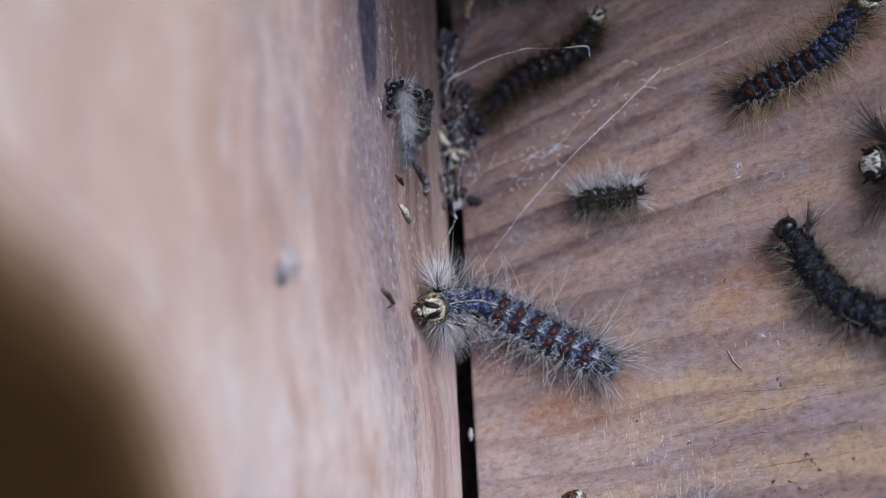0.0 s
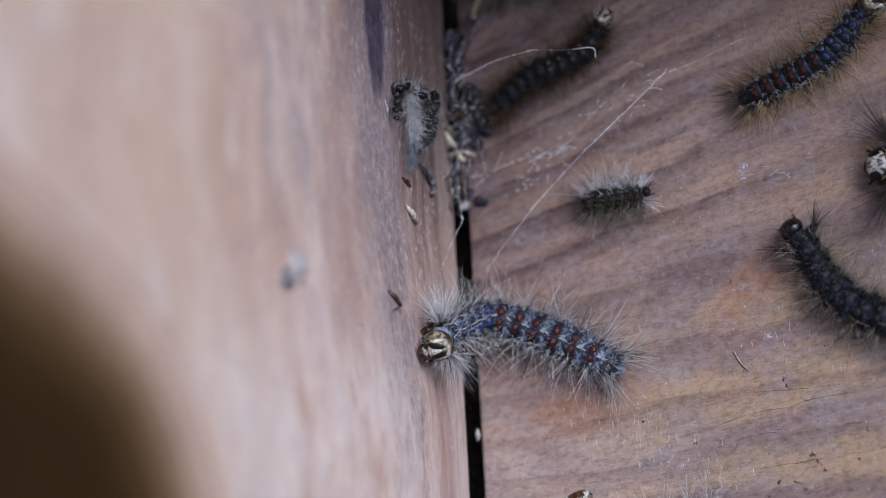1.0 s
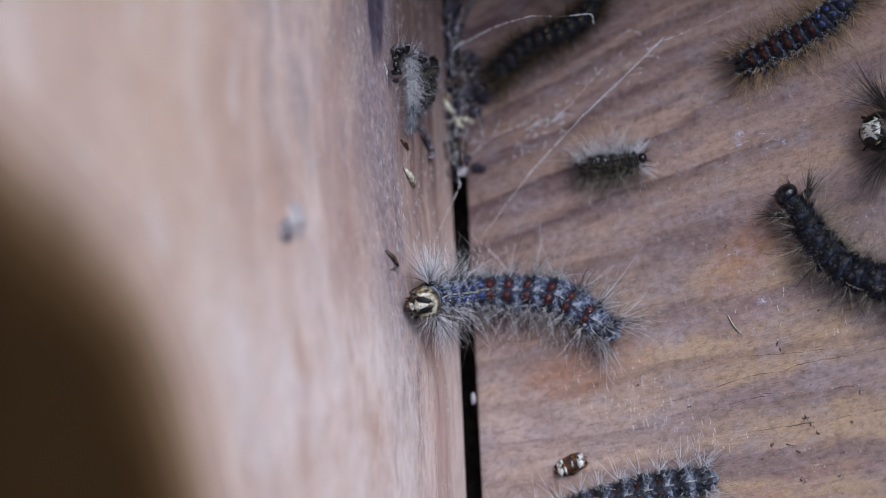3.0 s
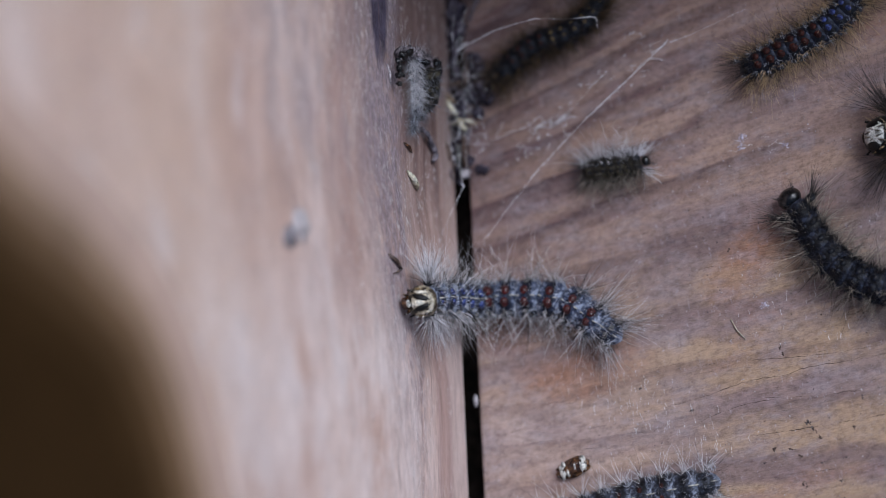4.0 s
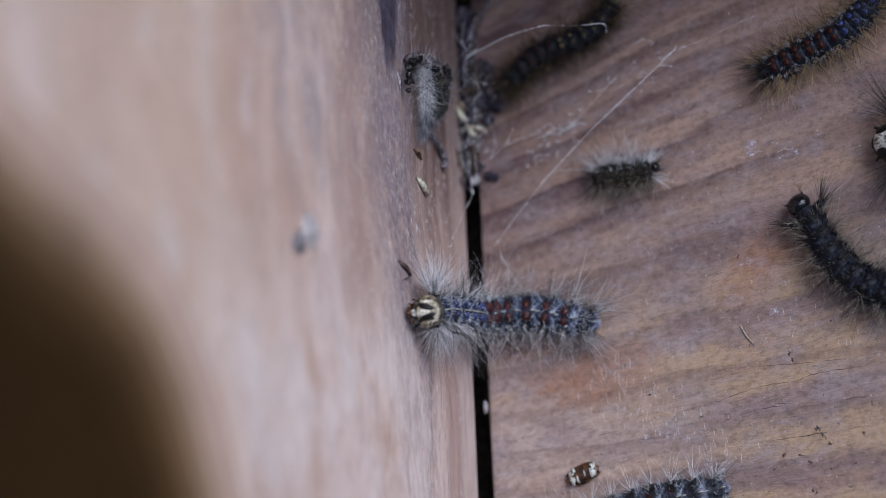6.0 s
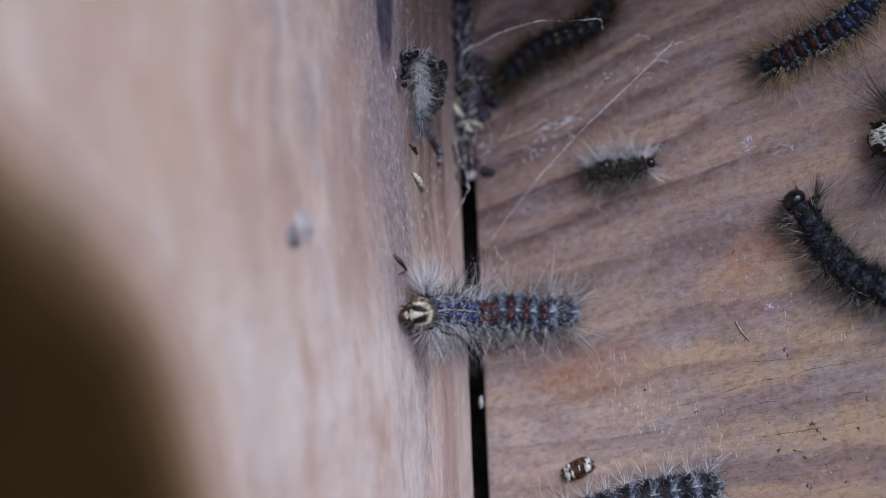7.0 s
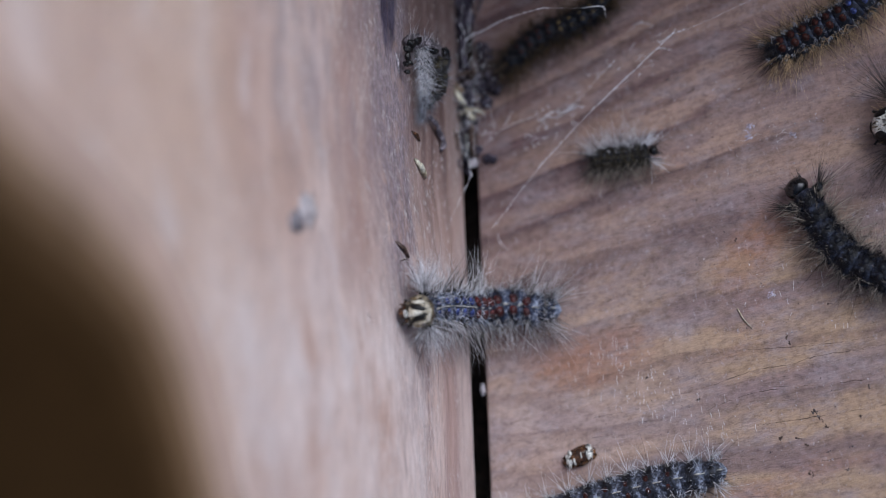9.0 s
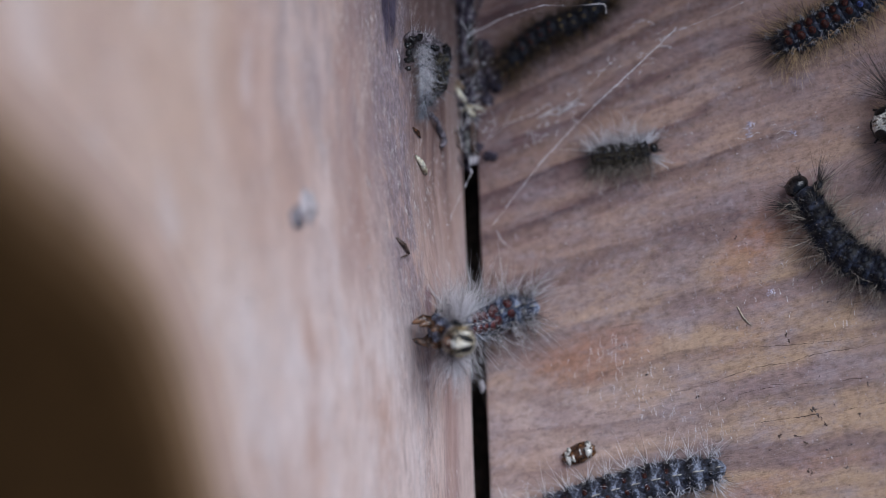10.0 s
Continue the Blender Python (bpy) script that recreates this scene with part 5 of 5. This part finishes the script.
        bit("dirt_clump", (v, f), mat, pose(x * MM, y * MM, z * MM, 0, 0, 37 * i), "dusty dark clump of dirt lodged at the gap" if mat is M_DIRT else "pale crumb lodged at the gap", "dirt", "gap dirt")
    for i in range(54):
        y = rng.uniform(25, 62)
        c = Vector((rng.gauss(-1.3, 0.9), y, rng.uniform(0.6, 4.0)))
        d = Vector((rng.gauss(0, 0.6), rng.gauss(0, 1), rng.gauss(0, 0.4))).normalized() * rng.uniform(0.7, 2.4)
        line = spline(mm_points([c - d, c + Vector((rng.gauss(0, 0.5), rng.gauss(0, 0.4), rng.gauss(0, 0.4))), c + d]), 8)
        rad = rng.uniform(0.12, 0.5)
        mat = rng.choice((M_DIRT, M_DIRT, M_DIRT, M_DIRT, M_TWIG, M_LITTER, M_DIRT))
        geo = tube(line, [rad * MM * rng.uniform(0.5, 1.2) for _ in line], 6)
        bit("litter_shred", geo, mat, None, {M_DIRT: "dark dirt-caked shred in the gap", M_TWIG: "brown bark shred in the gap", M_LITTER: "dusty lilac-grey shred in the gap"}[mat], "litter", "gap litter")
    for name, mat, label, count in (("fine_dust", M_DUST, "fine pale dust scattered over the board", 420), ("fine_grit", M_GRIT, "fine dark grit scattered over the board", 300), ("fine_splits", M_CRACK, "short fine splits along the grain", 80)):
        geo = []
        for _ in range(count):
            c = Vector((rng.uniform(4, 95), rng.uniform(-55, 60), 0))
            if name == "fine_splits" and rng.random() < 0.6:
                c.y = rng.uniform(-50, -2)
            a = radians(10 + 0.22 * c.y + rng.gauss(0, 5)) if name == "fine_splits" else rng.uniform(0, 3.1)
            long, wide = (rng.uniform(0.6, 3.0), rng.uniform(0.02, 0.04)) if name == "fine_splits" else (rng.uniform(0.05, 0.22), rng.uniform(0.04, 0.12))
            v, f = lump(rng.randint(1, 900), (long, wide, 0.03), 0.5, 4, 6)
            turn = Matrix.Rotation(a, 3, "Z")
            geo.append(([(turn @ q + c) * MM for q in v], f))
        tagged(part(name, mesh_of(name, *merged(geo)), mat), label, "dust" if name == "fine_dust" else "dirt" if name == "fine_grit" else "wood splits", kind="stuff")
    bit("chip", lump(77, (0.5 * MM, 1.3 * MM, 0.6 * MM), 0.4, 6, 9), M_DUST, pose(-0.0011, -0.0195, -0.0016), "pale chip lodged in the gap", "chip")


def build_silk():
    """Spider silk: taut threads with beads of dust."""
    rng = random.Random(8)

    def threads(label, lines):
        geo = []
        for pts, rad, beads in lines:
            line = spline(mm_points(pts), 60)
            line = [p + Vector((rng.gauss(0, 0.03), rng.gauss(0, 0.03), rng.gauss(0, 0.03))) * MM for p in line]
            geo.append(tube(line, [rad * MM * rng.uniform(0.5, 1.5) for _ in line], 4))
            for _ in range(beads):
                p = rng.choice(line)
                v, f = lump(rng.randint(1, 99), (0.16 * MM, 0.12 * MM, 0.12 * MM), 0.3, 4, 6)
                geo.append(([q + p for q in v], f))
        tagged(part("silk_thread", mesh_of("silk_thread", *merged(geo)), M_SILK), label, "spider silk", kind="stuff")

    threads("long taut white silk thread over the board", [
        ([(3.9, 11.9, 3), (9.6, 17.6, 4.1), (15.4, 23.2, 5)], 0.024, 6), ([(15.4, 23.2, 5), (21, 27.9, 5.6), (26.4, 32.4, 6)], 0.034, 12), ([(26.4, 32.4, 6), (34.1, 38.0, 6.5), (43.6, 45.3, 6.5)], 0.05, 16),
        ([(43.6, 45.3, 6.5), (49.3, 47.2, 5), (59, 51.4, 2)], 0.014, 4),
        ([(41, 44, 6.5), (43.6, 45.3, 6.5), (44.2, 46.4, 6)], 0.05, 2),
        ([(4.5, 11, 2), (5, 9, 1.5), (6.5, 7.5, 0.5)], 0.03, 2)])
    threads("white silk threads strung from the gap litter", [
        ([(1.9, 50.2, 8), (6.5, 50.5, 10.5), (11.0, 51.0, 13), (16.5, 51.0, 15.7), (21.5, 50.7, 18)], 0.034, 44), ([(21.5, 50.7, 18), (27.1, 50.4, 16), (32.1, 50.5, 14)], 0.012, 3),
        ([(28.5, 50.4, 15.4), (32.1, 50.5, 14), (32.4, 48.6, 13)], 0.04, 8), ([(1.9, 50.2, 8), (0.8, 53.5, 8), (1.2, 58, 7)], 0.02, 3), ([(1.9, 50.2, 8), (0.4, 48.5, 6), (-0.6, 46, 4)], 0.025, 5),
        ([(1.6, 49.8, 8), (2.7, 50.3, 8.1), (3.6, 51.0, 8.4)], 0.09, 14), ([(2.7, 50.3, 8), (2.5, 54.2, 8), (3.4, 59, 6)], 0.018, 6), ([(2.1, 21.7, 9), (-0.6, 15.3, 11), (-2.3, 11, 12)], 0.022, 12), ([(0, 26, 4), (1.4, 23, 8), (2.1, 21.7, 9)], 0.03, 10)])
    tangle = []
    for _ in range(60):
        p = Vector((rng.gauss(0.2, 2.2), rng.uniform(26, 56), rng.uniform(2, 6)))
        d = Vector((rng.gauss(0, 1), rng.gauss(0, 1.3), rng.gauss(0, 0.5))).normalized() * rng.uniform(1.5, 5)
        tangle.append(((tuple(p - d), tuple(p + Vector((rng.gauss(0, 0.4), rng.gauss(0, 0.4), -0.2))), tuple(p + d)), rng.uniform(0.010, 0.026), 2))
    threads("dusty tangle of silk over the gap litter", tangle)
    threads("thin torn web clinging to the board", [
        ([(1.6, 29.6, 0.6), (3.4, 30.8, 0.5), (6.2, 32.6, 0.7)], 0.022, 5), ([(6.2, 32.6, 0.7), (10.2, 33.7, 0.6), (14.5, 34.6, 0.6)], 0.026, 10), ([(6.2, 32.6, 0.7), (7.4, 34.4, 0.6), (8.1, 35.9, 0.5)], 0.016, 4),
        ([(14.0, 33.0, 0.6), (17.0, 34.6, 0.9), (19.2, 34.4, 0.7), (22.6, 36.6, 0.6)], 0.05, 24), ([(15.0, 34.2, 0.6), (18.2, 33.6, 0.8), (21.4, 35.2, 0.6)], 0.04, 18), ([(22.6, 36.6, 0.6), (27.0, 40.0, 2.0), (31.0, 42.2, 4.0)], 0.016, 8),
        ([(4.0, 45.6, 1.5), (4.4, 43.8, 1.7), (5.6, 42.0, 1.2)], 0.05, 4), ([(36.5, 43.2, 0.5), (39.4, 44.6, 0.7), (41.8, 44.0, 0.5)], 0.03, 8), ([(33.0, 49.0, 0.5), (36.0, 50.4, 0.6), (38.2, 49.6, 0.5)], 0.02, 5)])
    wisps = []
    for x, y, n in ((15, 33.4, 4), (18, 34, 5), (21, 35.4, 3), (36, 44, 4), (39, 47, 4), (33, 41, 4), (26, 43, 3), (31, 39, 3), (55.8, 26, 5), (62, 23.5, 4), (34, -27, 7), (40, -29, 6), (46, -31, 5), (58, -5.5, 5),
                    (70, -3, 5), (73, -12, 4), (30, -24, 4), (25, -22, 3), (27, -17, 8), (24, -15, 5), (30, -20, 9), (36, -21, 5), (47, -33, 5), (12, 29, 4)):
        for _ in range(n * 2 if y < 0 or x < 25 else n):
            a = (rng.gauss(0.5, 0.7) if x < 30 else rng.uniform(-0.3, 0.9)) if y > 0 else rng.gauss(1.62, 0.16)
            p = Vector((x + rng.gauss(0, 1.6 if y > 0 else 3.2), y + rng.gauss(0, 1.2 if y > 0 else 2.6), 0.12))
            ln = rng.uniform(0.5, 1.8) if y > 0 and x < 30 else rng.uniform(1.0, 3.0) if y > 0 else rng.uniform(0.5, 1.9)
            d = Vector((math.cos(a), math.sin(a), 0)) * ln
            wisps.append((tuple(p), tuple(p + d * 0.5 + Vector((rng.gauss(0, 0.08), rng.gauss(0, 0.08), 0.08))), tuple(p + d + Vector((0, 0, -0.1)))))
    threads("fine broken wisps of white silk on the board", [(w, 0.024 if w[0][1] > 27 and w[0][0] < 30 else 0.013, 1 if w[0][1] > 27 else 0) for w in wisps])


build_debris()
build_silk()
# marks on the wall
v, f = lump(31, (1.9 * MM, 2.6 * MM, 0.45 * MM), 0.2, 8, 14)
part("knot", mesh_of("knot", v, f), M_HOLE, wall, "dark grey knot", Matrix(((0, 0, 1, -0.0028), (1, 0, 0, 0), (0, 1, 0, 0.0808), (0, 0, 0, 1))))
v, f = lump(33, (2.9 * MM, 3.6 * MM, 0.4 * MM), 0.2, 8, 14)
part("knot_rim", mesh_of("knot_rim", v, f), M_KNOT, wall, "pale knot rim", Matrix(((0, 0, 1, -0.0029), (1, 0, 0, 0.0026), (0, 1, 0, 0.0762), (0, 0, 0, 1))))


# ---- movement ----
def motions():
    # each ring of the crawling body follows the body's line
    rows = [[] for _ in main_pieces]
    for k in range(len(TAIL)):
        poses, _ = stations(crawl_line(k), 12, round_corner, 0.55 * 3.75 * MM)
        for row, m in zip(rows, poses):
            row.append((TAIL[k][0], m))
    for piece, row in zip(main_pieces, rows):
        walk(piece, row)
    # the rust-red one creeps forward
    walk(rusty_cat, [(t, pose(x * MM, y * MM, 0)) for t, x, y in ((0, 0, 0), (2, 0, 0), (3.5, 0.2, 0.05), (4.5, 0.7, 0.1), (5.5, 1.2, 0.2), (7, 3.2, 0.7), (8, 3.4, 0.8), (9, 3.7, 0.8), (10, 4.9, 1.7))])


motions()
